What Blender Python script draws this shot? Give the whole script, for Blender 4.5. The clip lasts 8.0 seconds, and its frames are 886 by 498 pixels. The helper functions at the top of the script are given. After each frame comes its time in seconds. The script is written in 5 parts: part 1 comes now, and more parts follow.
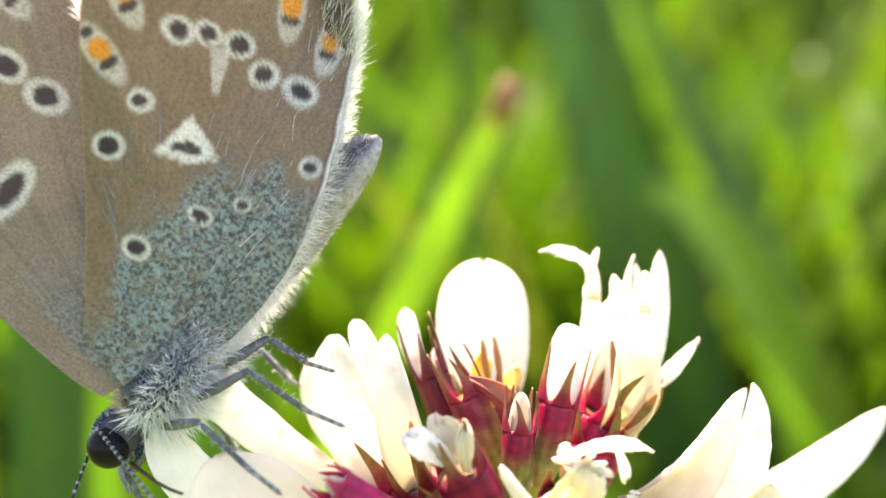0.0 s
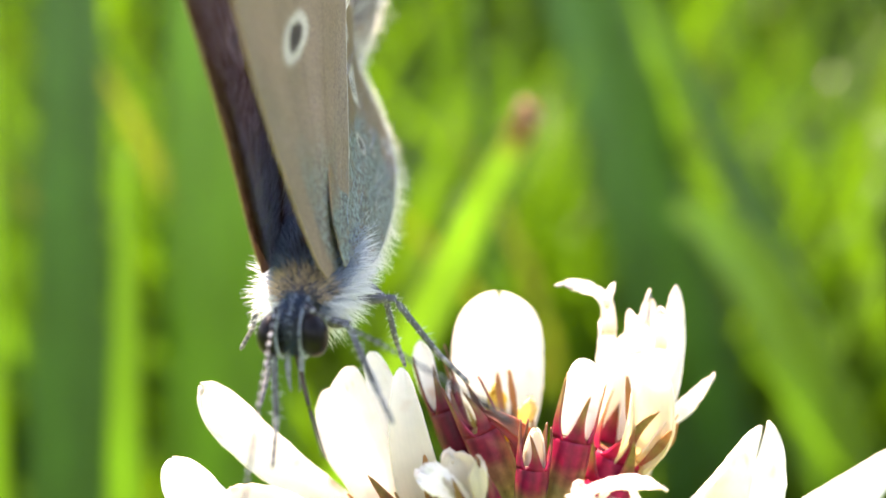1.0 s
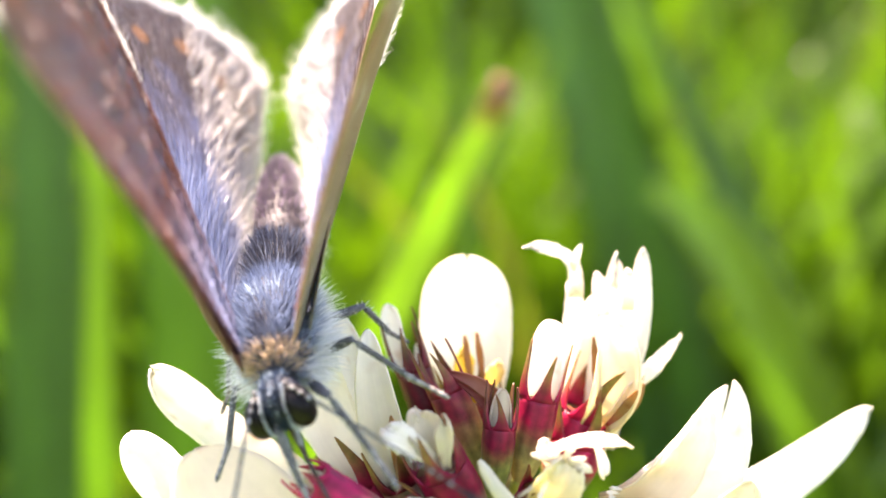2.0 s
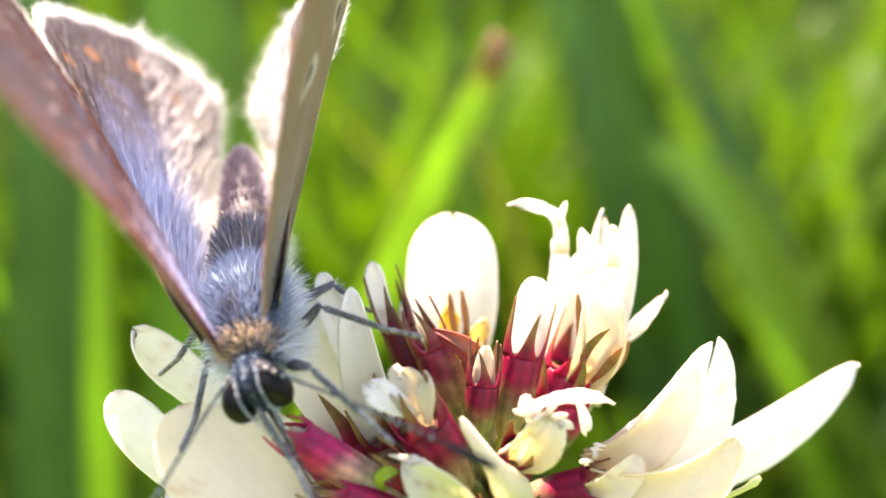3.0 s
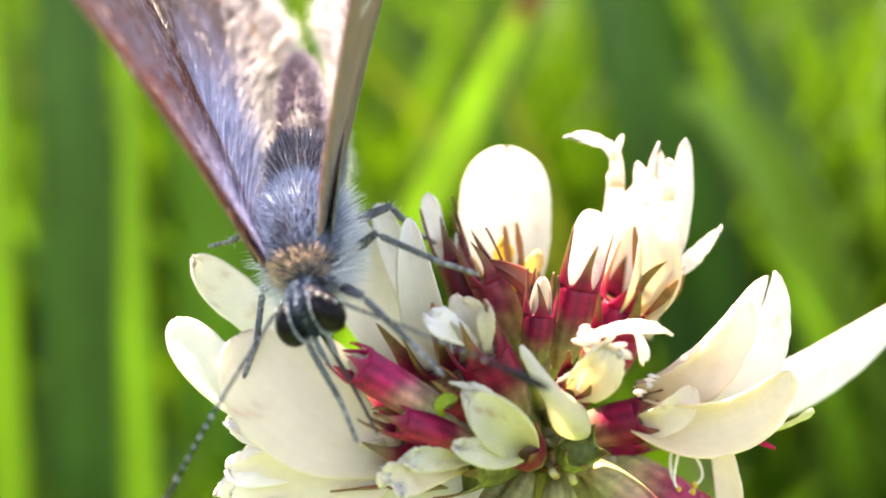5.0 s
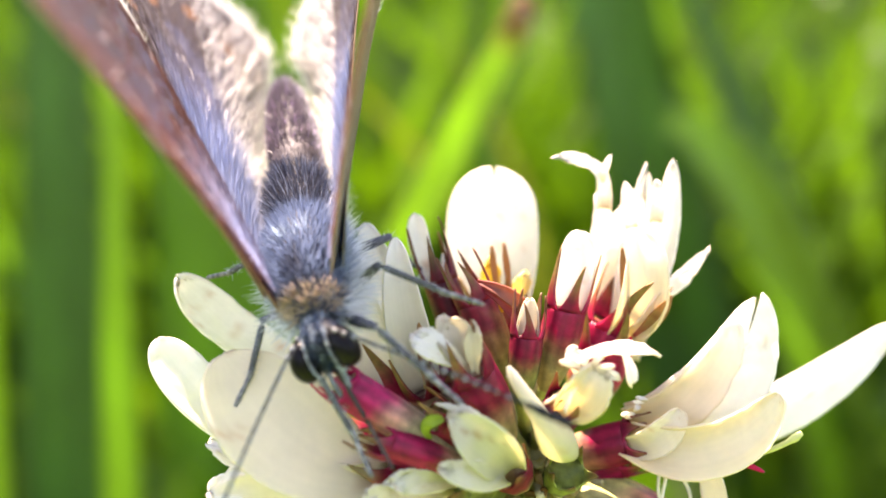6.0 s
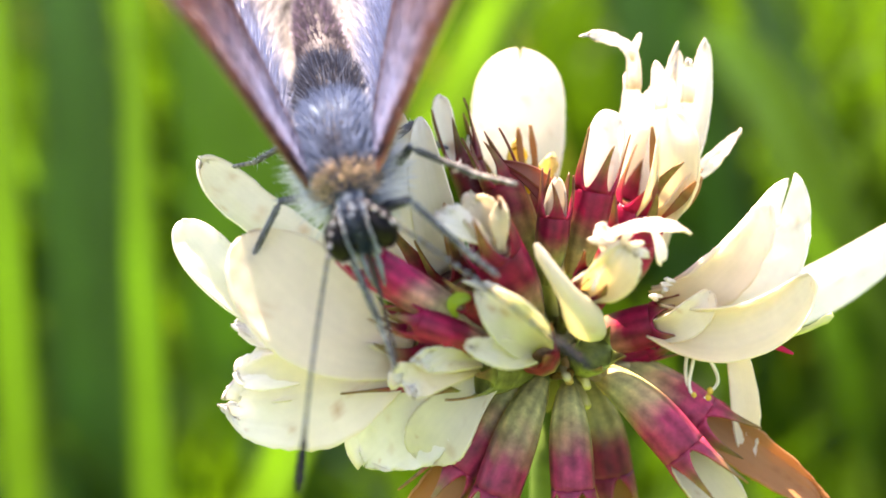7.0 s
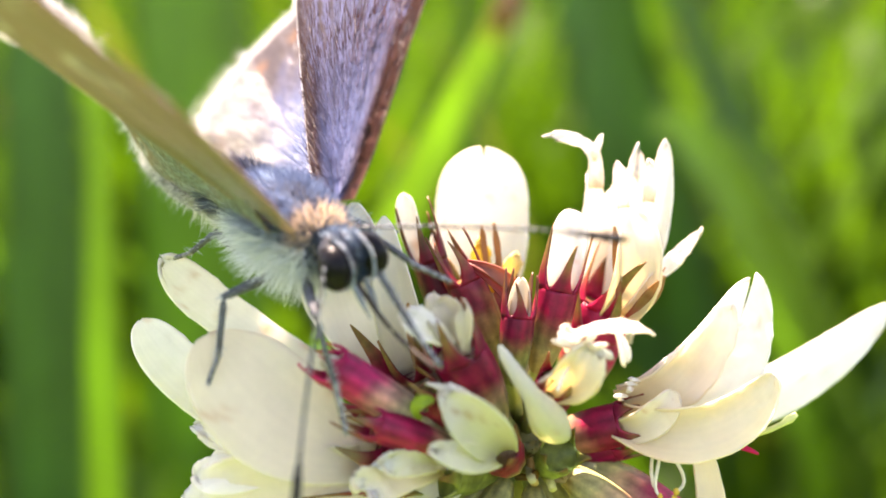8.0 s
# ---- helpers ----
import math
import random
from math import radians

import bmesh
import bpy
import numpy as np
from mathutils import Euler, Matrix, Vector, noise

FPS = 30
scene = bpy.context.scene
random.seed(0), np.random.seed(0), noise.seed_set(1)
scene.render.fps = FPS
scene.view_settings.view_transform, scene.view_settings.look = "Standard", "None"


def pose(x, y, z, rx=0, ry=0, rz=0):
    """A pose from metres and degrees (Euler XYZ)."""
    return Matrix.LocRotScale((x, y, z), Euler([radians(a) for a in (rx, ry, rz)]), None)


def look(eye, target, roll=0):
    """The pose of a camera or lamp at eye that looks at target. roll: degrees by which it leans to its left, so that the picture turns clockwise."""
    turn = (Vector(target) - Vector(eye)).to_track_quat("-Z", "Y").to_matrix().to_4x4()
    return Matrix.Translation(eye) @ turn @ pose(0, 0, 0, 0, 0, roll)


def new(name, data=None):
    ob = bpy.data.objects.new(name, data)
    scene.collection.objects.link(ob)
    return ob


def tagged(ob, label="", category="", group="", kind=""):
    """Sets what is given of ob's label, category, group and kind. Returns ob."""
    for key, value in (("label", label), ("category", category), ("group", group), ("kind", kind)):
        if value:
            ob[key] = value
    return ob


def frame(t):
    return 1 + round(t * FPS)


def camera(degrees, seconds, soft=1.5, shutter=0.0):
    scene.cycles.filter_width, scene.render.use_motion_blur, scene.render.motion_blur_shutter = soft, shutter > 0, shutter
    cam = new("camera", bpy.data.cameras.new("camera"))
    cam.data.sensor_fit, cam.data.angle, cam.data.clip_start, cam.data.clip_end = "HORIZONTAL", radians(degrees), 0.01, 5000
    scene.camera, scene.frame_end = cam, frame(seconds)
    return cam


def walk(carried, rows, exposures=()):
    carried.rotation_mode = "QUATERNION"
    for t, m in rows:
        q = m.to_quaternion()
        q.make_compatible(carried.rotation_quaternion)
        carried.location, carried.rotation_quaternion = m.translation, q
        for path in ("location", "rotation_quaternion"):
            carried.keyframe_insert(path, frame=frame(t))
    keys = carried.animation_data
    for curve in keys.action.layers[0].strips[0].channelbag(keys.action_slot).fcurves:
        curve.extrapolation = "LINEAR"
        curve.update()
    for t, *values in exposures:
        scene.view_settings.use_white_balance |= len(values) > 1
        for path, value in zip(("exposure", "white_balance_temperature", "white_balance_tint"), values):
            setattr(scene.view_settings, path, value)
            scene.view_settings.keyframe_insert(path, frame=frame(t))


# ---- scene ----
MM = 0.001
HEAD_AT = Vector((0.0, 0.0, 0.120))


def eye_pose(x, y, z, yaw, pitch, roll):
    """Camera place in metres with yaw to the left, pitch up and lean, in degrees."""
    turn = Matrix.Rotation(radians(yaw), 4, "Z") @ Matrix.Rotation(radians(90 + pitch), 4, "X")
    return Matrix.Translation((x, y, z)) @ turn @ Matrix.Rotation(radians(roll), 4, "Z")


# ---- camera ----
cam = camera(46.0, 8.0, soft=1.7)
cam.data.dof.use_dof = True
cam.data.dof.focus_distance = 0.0312
cam.data.dof.aperture_fstop = 33.0
walk(cam, [
    (0.0, eye_pose(-0.00223, -0.03409, 0.13306, 0.76, -3.54, -0.50)),
    (0.5, eye_pose(-0.00236, -0.03409, 0.13330, 1.92, -4.92, -0.35)),
    (1.0, eye_pose(-0.00216, -0.03418, 0.13370, 1.76, -2.81, 0.05)),
    (1.2, eye_pose(-0.00242, -0.03400, 0.13373, 0.06, -3.36, 0.29)),
    (2.3, eye_pose(-0.00149, -0.03415, 0.13258, 0.77, -3.91, -0.20)),
    (2.5, eye_pose(-0.00139, -0.03412, 0.13243, 0.40, -5.11, -0.15)),
    (3.0, eye_pose(-0.00105, -0.03397, 0.13277, 0.99, -5.65, -0.35)),
    (3.5, eye_pose(-0.00176, -0.03396, 0.13210, 0.44, -8.20, -0.07)),
    (4.0, eye_pose(-0.00197, -0.03394, 0.13217, 0.20, -8.87, -0.11)),
    (4.5, eye_pose(-0.00234, -0.03413, 0.13246, 2.22, -8.62, -0.16)),
    (4.7, eye_pose(-0.00231, -0.03420, 0.13246, 2.26, -8.73, -0.08)),
    (5.8, eye_pose(-0.00211, -0.03407, 0.13212, 1.19, -8.13, 0.33)),
    (6.0, eye_pose(-0.00229, -0.03398, 0.13223, 1.22, -7.37, 0.39)),
    (6.5, eye_pose(-0.00289, -0.03415, 0.13250, 3.21, -6.91, 0.40)),
    (7.0, eye_pose(-0.00247, -0.03372, 0.13088, 2.30, -11.58, 0.07)),
    (7.5, eye_pose(-0.00251, -0.03359, 0.13118, 2.84, -10.13, 0.30)),
    (8.0, eye_pose(-0.00240, -0.03350, 0.13147, 0.45, -7.25, 0.41)),
], [(0.0, 2.94, 8000, 26), (0.5, 2.92, 8000, 26), (1.0, 3.05, 8000, 26), (2.5, 3.08, 8000, 26), (3.0, 2.92, 8000, 26), (4.0, 2.88, 8000, 26), (8.0, 2.82, 8000, 26)])

# ---- light ----
SUN_TO = Vector((-0.26, 0.33, 0.908)).normalized()
world = bpy.data.worlds.new("world")
scene.world = world
world.use_nodes = True
wn = world.node_tree.nodes
sky = wn.new("ShaderNodeTexSky")
sky.sky_type = "NISHITA"
sky.sun_disc = False
sky.sun_elevation = math.asin(SUN_TO.z)
sky.sun_rotation = math.atan2(SUN_TO.x, SUN_TO.y)
wn["Background"].inputs["Strength"].default_value = 0.125
world.node_tree.links.new(sky.outputs["Color"], wn["Background"].inputs["Color"])
sun_data = bpy.data.lights.new("sun", "SUN")
sun_data.energy = 4.9
sun_data.angle = radians(0.53)
sun_data.color = (1.0, 0.95, 0.87)
sun = new("sun", sun_data)
sun.matrix_world = look(SUN_TO, (0, 0, 0))


# ---- materials ----
def shader(name):
    m = bpy.data.materials.new(name)
    m.use_nodes = True
    nt = m.node_tree
    return m, nt, nt.nodes["Principled BSDF"], nt.nodes["Material Output"]


def node(nt, kind, **ins):
    n = nt.nodes.new(kind)
    for k, v in ins.items():
        n.inputs[k.replace("_", " ")].default_value = v
    return n


def noise_of(nt, scale, detail=3.0, rough=0.55, stretch=None):
    co = nt.nodes.new("ShaderNodeTexCoord")
    src = co.outputs["Object"]
    if stretch:
        mp = nt.nodes.new("ShaderNodeMapping")
        mp.inputs["Scale"].default_value = stretch
        nt.links.new(src, mp.inputs["Vector"])
        src = mp.outputs["Vector"]
    n = nt.nodes.new("ShaderNodeTexNoise")
    n.inputs["Scale"].default_value = scale
    n.inputs["Detail"].default_value = detail
    n.inputs["Roughness"].default_value = rough
    nt.links.new(src, n.inputs["Vector"])
    return n.outputs["Fac"]


def ramp(nt, fac, stops):
    r = nt.nodes.new("ShaderNodeValToRGB")
    el = r.color_ramp.elements
    while len(el) < len(stops):
        el.new(0.5)
    for e, (p, c) in zip(el, stops):
        e.position, e.color = p, (*c, 1) if len(c) == 3 else c
    nt.links.new(fac, r.inputs["Fac"])
    return r.outputs["Color"]


def mixed(nt, a, b, fac, how="MIX"):
    m = nt.nodes.new("ShaderNodeMix")
    m.data_type, m.blend_type = "RGBA", how
    for key, v in ((6, a), (7, b), (0, fac)):
        if hasattr(v, "links"):
            nt.links.new(v, m.inputs[key])
        else:
            m.inputs[key].default_value = v if key == 0 else (*v, 1)
    return m.outputs[2]


def vcol(nt, name="Col"):
    a = nt.nodes.new("ShaderNodeAttribute")
    a.attribute_name = name
    return a


def bumped(nt, bsdf, height, strength, dist):
    b = nt.nodes.new("ShaderNodeBump")
    b.inputs["Strength"].default_value = strength
    b.inputs["Distance"].default_value = dist
    nt.links.new(height, b.inputs["Height"])
    nt.links.new(b.outputs["Normal"], bsdf.inputs["Normal"])


def glow_through(nt, bsdf, out, color, share):
    """Mixes in light that passes through a thin sheet."""
    t = nt.nodes.new("ShaderNodeBsdfTranslucent")
    if hasattr(color, "links"):
        nt.links.new(color, t.inputs["Color"])
    else:
        t.inputs["Color"].default_value = (*color, 1)
    mx = nt.nodes.new("ShaderNodeMixShader")
    mx.inputs["Fac"].default_value = share
    nt.links.new(bsdf.outputs["BSDF"], mx.inputs[1])
    nt.links.new(t.outputs["BSDF"], mx.inputs[2])
    nt.links.new(mx.outputs["Shader"], out.inputs["Surface"])


def thin_material(name, rough=0.5, share=0.4, grain=900.0, grain_amount=0.25, bump=0.25, stretch=None, spec=0.35, tint=(1, 1, 1)):
    """A thin living sheet: colour from the mesh, fine grain and a light bump, light passing through."""
    m, nt, bsdf, out = shader(name)
    col = vcol(nt).outputs["Color"]
    fine = noise_of(nt, grain, 4, 0.6, stretch)
    wide = noise_of(nt, grain / 6, 3)
    shade = ramp(nt, fine, [(0.3, (1 - grain_amount,) * 3), (0.7, (1 + grain_amount * 0.15,) * 3)])
    shade2 = ramp(nt, wide, [(0.35, (1 - grain_amount * 0.5, 1 - grain_amount * 0.6, 1 - grain_amount * 0.8)), (0.65, (1, 1, 1))])
    c = mixed(nt, mixed(nt, col, shade, 1.0, "MULTIPLY"), shade2, 1.0, "MULTIPLY")
    nt.links.new(c, bsdf.inputs["Base Color"])
    bsdf.inputs["Roughness"].default_value = rough
    bsdf.inputs["Specular IOR Level"].default_value = spec
    bumped(nt, bsdf, fine, bump, 0.00006)
    glow_through(nt, bsdf, out, mixed(nt, c, tint, 1.0, "MULTIPLY"), share)
    return m


def wing_material(name, share):
    """Scaled wing: colour from the mesh, pale and dark scale dust near the base."""
    m, nt, bsdf, out = shader(name)
    col = vcol(nt).outputs["Color"]
    dust = vcol(nt, "dust").outputs["Fac"]
    fine = noise_of(nt, 7600, 3, 0.62)
    speck = noise_of(nt, 11000, 1, 0.5)
    grain = ramp(nt, speck, [(0.3, (0.72, 0.72, 0.72)), (0.7, (1.12, 1.12, 1.12))])
    base = mixed(nt, col, grain, 1.0, "MULTIPLY")
    dustcol = ramp(nt, fine, [(0.38, (0.045, 0.045, 0.05)), (0.47, (0.12, 0.135, 0.135)), (0.56, (0.21, 0.265, 0.255)), (0.74, (0.28, 0.355, 0.34))])
    worn = mixed(nt, base, dustcol, ramp(nt, noise_of(nt, 2600, 3, 0.65), [(0.34, (0.4, 0.4, 0.4)), (0.50, (1.0, 1.0, 1.0))]))
    both = mixed(nt, base, worn, dust)
    nt.links.new(both, bsdf.inputs["Base Color"])
    bsdf.inputs["Roughness"].default_value = 0.40
    bsdf.inputs["Specular IOR Level"].default_value = 0.24
    bumped(nt, bsdf, speck, 0.35, 0.00005)
    glow_through(nt, bsdf, out, mixed(nt, both, (0.62, 0.50, 0.40), 0.22), share)
    return m


def hair_material(name, share=0.6, rough=0.35):
    m, nt, bsdf, out = shader(name)
    col = vcol(nt).outputs["Color"]
    nt.links.new(col, bsdf.inputs["Base Color"])
    bsdf.inputs["Roughness"].default_value = rough
    glow_through(nt, bsdf, out, col, share)
    return m


def plain_material(name, color, rough, var=0.3, scale=1500.0, spec=0.5, bump=0.3, coat=0.0):
    m, nt, bsdf, out = shader(name)
    n = noise_of(nt, scale, 4)
    c = ramp(nt, n, [(0.3, tuple(x * (1 - var) for x in color)), (0.7, tuple(min(1, x * (1 + var)) for x in color))])
    nt.links.new(c, bsdf.inputs["Base Color"])
    bsdf.inputs["Roughness"].default_value = rough
    bsdf.inputs["Specular IOR Level"].default_value = spec
    bsdf.inputs["Coat Weight"].default_value = coat
    bumped(nt, bsdf, n, bump, 0.00005)
    return m


M_PETAL = thin_material("petal", 0.5, 0.56, 1400, 0.07, 0.22, spec=0.3, tint=(1.0, 0.955, 0.885))
M_CALYX = thin_material("calyx", 0.42, 0.42, 2600, 0.45, 0.4, spec=0.35, tint=(1.0, 0.75, 0.6))
M_STEM = thin_material("stem", 0.5, 0.15, 1200, 0.3, 0.4)
M_GRASS = thin_material("grass", 0.42, 0.50, 260, 0.35, 0.2, stretch=(1, 1, 0.06), spec=0.4, tint=(1.1, 1.2, 0.33))
M_WING = wing_material("wing", 0.38)
M_HAIR = hair_material("hair")
M_EYE = plain_material("eye", (0.006, 0.005, 0.0055), 0.33, 0.3, 9000, 0.09, 0.10, 0.0)
M_SKIN = thin_material("insect_skin", 0.62, 0.05, 5200, 0.5, 0.5, spec=0.2)


# ---- mesh helpers ----
def mesh_part(name, verts, faces, mat, parent, label="", cols=None, dust=None, smooth=True, at=None):
    """One mesh object from points in millimetres, under a thing or a part."""
    verts = np.asarray(verts, float)
    me = bpy.data.meshes.new(name)
    me.from_pydata((verts * MM).tolist(), [], faces if isinstance(faces, list) else faces.tolist())
    if cols is not None:
        cols = np.clip(np.asarray(cols, float), 0, 1)
        a = me.color_attributes.new("Col", "FLOAT_COLOR", "POINT")
        a.data.foreach_set("color", np.c_[cols, np.ones(len(cols))].astype(np.float32).ravel())
    if dust is not None:
        a = me.attributes.new("dust", "FLOAT", "POINT")
        a.data.foreach_set("value", np.asarray(dust, np.float32))
    if smooth:
        me.polygons.foreach_set("use_smooth", np.ones(len(me.polygons), bool))
    me.materials.append(mat)
    me.update()
    ob = new(name, me)
    ob.parent = parent
    if at is not None:
        ob.location = Vector(at) * MM
    if label:
        tagged(ob, label)
    return ob


def bez(ctrl, s):
    """Points on a Bezier curve through 2 to 5 control points."""
    pts = [np.asarray(c, float)[None, :] for c in ctrl]
    s = np.asarray(s, float)[:, None]
    while len(pts) > 1:
        pts = [a * (1 - s) + b * s for a, b in zip(pts[:-1], pts[1:])]
    return pts[0] + 0 * s


def unit(v):
    v = np.asarray(v, float)
    return v / (np.linalg.norm(v, axis=-1, keepdims=True) + 1e-12)


def grid_faces(nu, nv, wrap=False):
    i, j = np.meshgrid(np.arange(nu - 1), np.arange(nv if wrap else nv - 1), indexing="ij")
    a = i * nv + j
    b = i * nv + (j + 1) % nv
    return np.stack([a, b, b + nv, a + nv], -1).reshape(-1, 4)


def wobble(p, freq, seed):
    """Smooth random values in -1..1 for points, from a few sines."""
    rng = np.random.default_rng(seed)
    out = np.zeros(len(p))
    for k in range(5):
        w = rng.normal(size=3) * freq * (1 + 0.6 * k)
        out += np.sin(p @ w + rng.uniform(0, 6.3)) / (1 + 0.5 * k)
    return out / 2.4


def tube_points(path, radii, n=10, squash=1.0, face=(0, -1, 0)):
    path = np.asarray(path, float)
    t = unit(np.gradient(path, axis=0))
    side = unit(np.cross(t, np.asarray(face, float) + 1e-4))
    nor = np.cross(side, t)
    a = np.linspace(0, 2 * np.pi, n, endpoint=False)
    r = np.asarray(radii, float)[:, None, None]
    v = path[:, None] + r * (np.cos(a)[None, :, None] * side[:, None] + squash * np.sin(a)[None, :, None] * nor[:, None])
    return v.reshape(-1, 3)


def tube(name, path, radii, mat, parent, col=None, n=10, label="", origin=(0, 0, 0), squash=1.0, cols=None, face=(0, -1, 0)):
    path = np.asarray(path, float)
    v = tube_points(path, radii, n, squash, face)
    f = grid_faces(len(path), n, True).tolist()
    f.append(list(range(n))[::-1])
    f.append([len(v) - n + k for k in range(n)])
    if cols is None:
        cols = np.tile(col, (len(v), 1)) * (1 + 0.12 * wobble(v, 1.5, 5))[:, None]
    else:
        cols = np.repeat(np.asarray(cols, float), n, axis=0)
    return mesh_part(name, v - np.asarray(origin), f, mat, parent, label, cols, at=origin)


def sheet(grid, thick):
    """A thin closed shell from a grid of points (nu, nv, 3)."""
    nu, nv, _ = grid.shape
    du, dv = np.gradient(grid, axis=0), np.gradient(grid, axis=1)
    n = unit(np.cross(du, dv))
    top, low = (grid + n * thick / 2).reshape(-1, 3), (grid - n * thick / 2).reshape(-1, 3)
    f = grid_faces(nu, nv)
    k = nu * nv
    rim = [*range(nv), *[(i + 1) * nv - 1 for i in range(1, nu)], *[(nu - 1) * nv + j for j in range(nv - 2, -1, -1)], *[i * nv for i in range(nu - 2, 0, -1)]]
    rim = np.array(rim)
    nxt = np.roll(rim, -1)
    side = np.stack([rim, rim + k, nxt + k, nxt], -1)
    return np.r_[top, low], np.r_[f, f[:, ::-1] + k, side]


def egg(center, radii, n=26, m=36, bump=0.0, seed=1):
    a = np.linspace(0, np.pi, n)
    b = np.linspace(0, 2 * np.pi, m, endpoint=False)
    p = np.stack([np.outer(np.sin(a), np.cos(b)), np.repeat(np.cos(a)[:, None], m, 1), np.outer(np.sin(a), np.sin(b))], -1).reshape(-1, 3)
    if bump:
        p = p * (1 + bump * wobble(p, 4, seed))[:, None]
    return p * radii + center, grid_faces(n, m, True)


# ---- ground and meadow ----
def bank(y):
    """A rise added behind the flower so sunlit ground fills dark gaps, in millimetres."""
    k = np.clip((np.asarray(y, float) - 380) / 520, 0, 1)
    return 380 * k * k * (3 - 2 * k)


def ground():
    rng = np.random.default_rng(3)
    rad = np.r_[np.linspace(0, 1200, 40), np.geomspace(1500, 4.0e5, 22)]
    ang = np.linspace(0, 2 * np.pi, 64, endpoint=False)
    v = np.stack([np.outer(rad, np.cos(ang)), np.outer(rad, np.sin(ang)), np.zeros((len(rad), 64))], -1).reshape(-1, 3)
    v[:, 2] = 6 * wobble(v, 0.006, 2) * np.clip(rad / 300, 0, 1).repeat(64) - 4 + bank(v[:, 1])
    m, nt, bsdf, out = shader("meadow_soil")
    n1, n2 = noise_of(nt, 35, 5), noise_of(nt, 400, 4)
    c1 = ramp(nt, n1, [(0.35, (0.105, 0.195, 0.02)), (0.6, (0.165, 0.285, 0.03)), (0.75, (0.19, 0.26, 0.05))])
    c = mixed(nt, c1, ramp(nt, n2, [(0.3, (0.5, 0.5, 0.5)), (0.7, (1.2, 1.2, 1.2))]), 1.0, "MULTIPLY")
    nt.links.new(c, bsdf.inputs["Base Color"])
    bsdf.inputs["Roughness"].default_value = 0.9
    bumped(nt, bsdf, n2, 0.6, 0.003)
    ob = mesh_part("ground", v, grid_faces(len(rad), 64, True), m, None)
    return tagged(ob, "mossy green meadow soil under the grass", "ground", kind="structure")


def blade_grid(base, top, width, bend, face, nu=14, fold=0.18, tipw=0.06, nv=5):
    base, top = np.asarray(base, float), np.asarray(top, float)
    s = np.linspace(0, 1, nu)
    p = bez([base, (base + top) / 2 + np.asarray(bend, float), top], s)
    t = unit(np.gradient(p, axis=0))
    side = unit(np.cross(t, face))
    nor = np.cross(side, t)
    w = width / 2 * np.clip(np.minimum(1, (1 - s) * 3.5 + tipw), 0, 1) * (0.75 + 0.25 * np.sin(np.pi * np.clip(s * 1.3, 0, 1)))
    v = np.linspace(-1, 1, nv)
    return p[:, None] + w[:, None, None] * (v[None, :, None] * side[:, None] + fold * (np.abs(v) - 0.5)[None, :, None] * nor[:, None])


def grass_blade(base, top, width, bend, face, color, tip=None, label="", tipw=0.06):
    """One blade of grass that can be told apart, with a folded midrib and thickness."""
    g = blade_grid(base, top, width, bend, face, 64, 0.2, tipw, 9)
    v, f = sheet(g, 0.12)
    col = np.tile(color, (len(v), 1))
    rib = np.tile(np.cos(np.linspace(-1, 1, 9) * 22) * 0.10, 64)
    col = col * (1 + np.r_[rib, rib])[:, None] * (1 + 0.12 * wobble(v * [1, 1, 0.1], 0.6, 9))[:, None]
    if tip is not None:
        k = np.clip((np.linspace(0, 1, 64) - 0.975) / 0.015, 0, 1).repeat(9)
        k = np.r_[k, k][:, None]
        col = col * (1 - k) + np.asarray(tip) * k
    ob = mesh_part("grass_blade", v - np.asarray(base), f, M_GRASS, None, cols=col, at=base)
    spine = g[:, 4] - np.asarray(base)
    tube("midrib", spine, np.linspace(0.035, 0.012, 64) * width, M_GRASS, ob, np.asarray(color) * 1.15, 6)
    if tip is not None:
        cap = tube_points(spine[-2:] + [[0, 0, -0.2], [0, 0, 0.5]], [0.26 * width, 0.16 * width], 10, 0.35)
        mesh_part("dry_tip", cap, [*grid_faces(2, 10, True).tolist(), list(range(10))[::-1], list(range(10, 20))], M_GRASS, ob, "dry brown cut tip", np.tile(tip, (20, 1)))
    return tagged(ob, label, "grass", group="grass blades behind the flower")


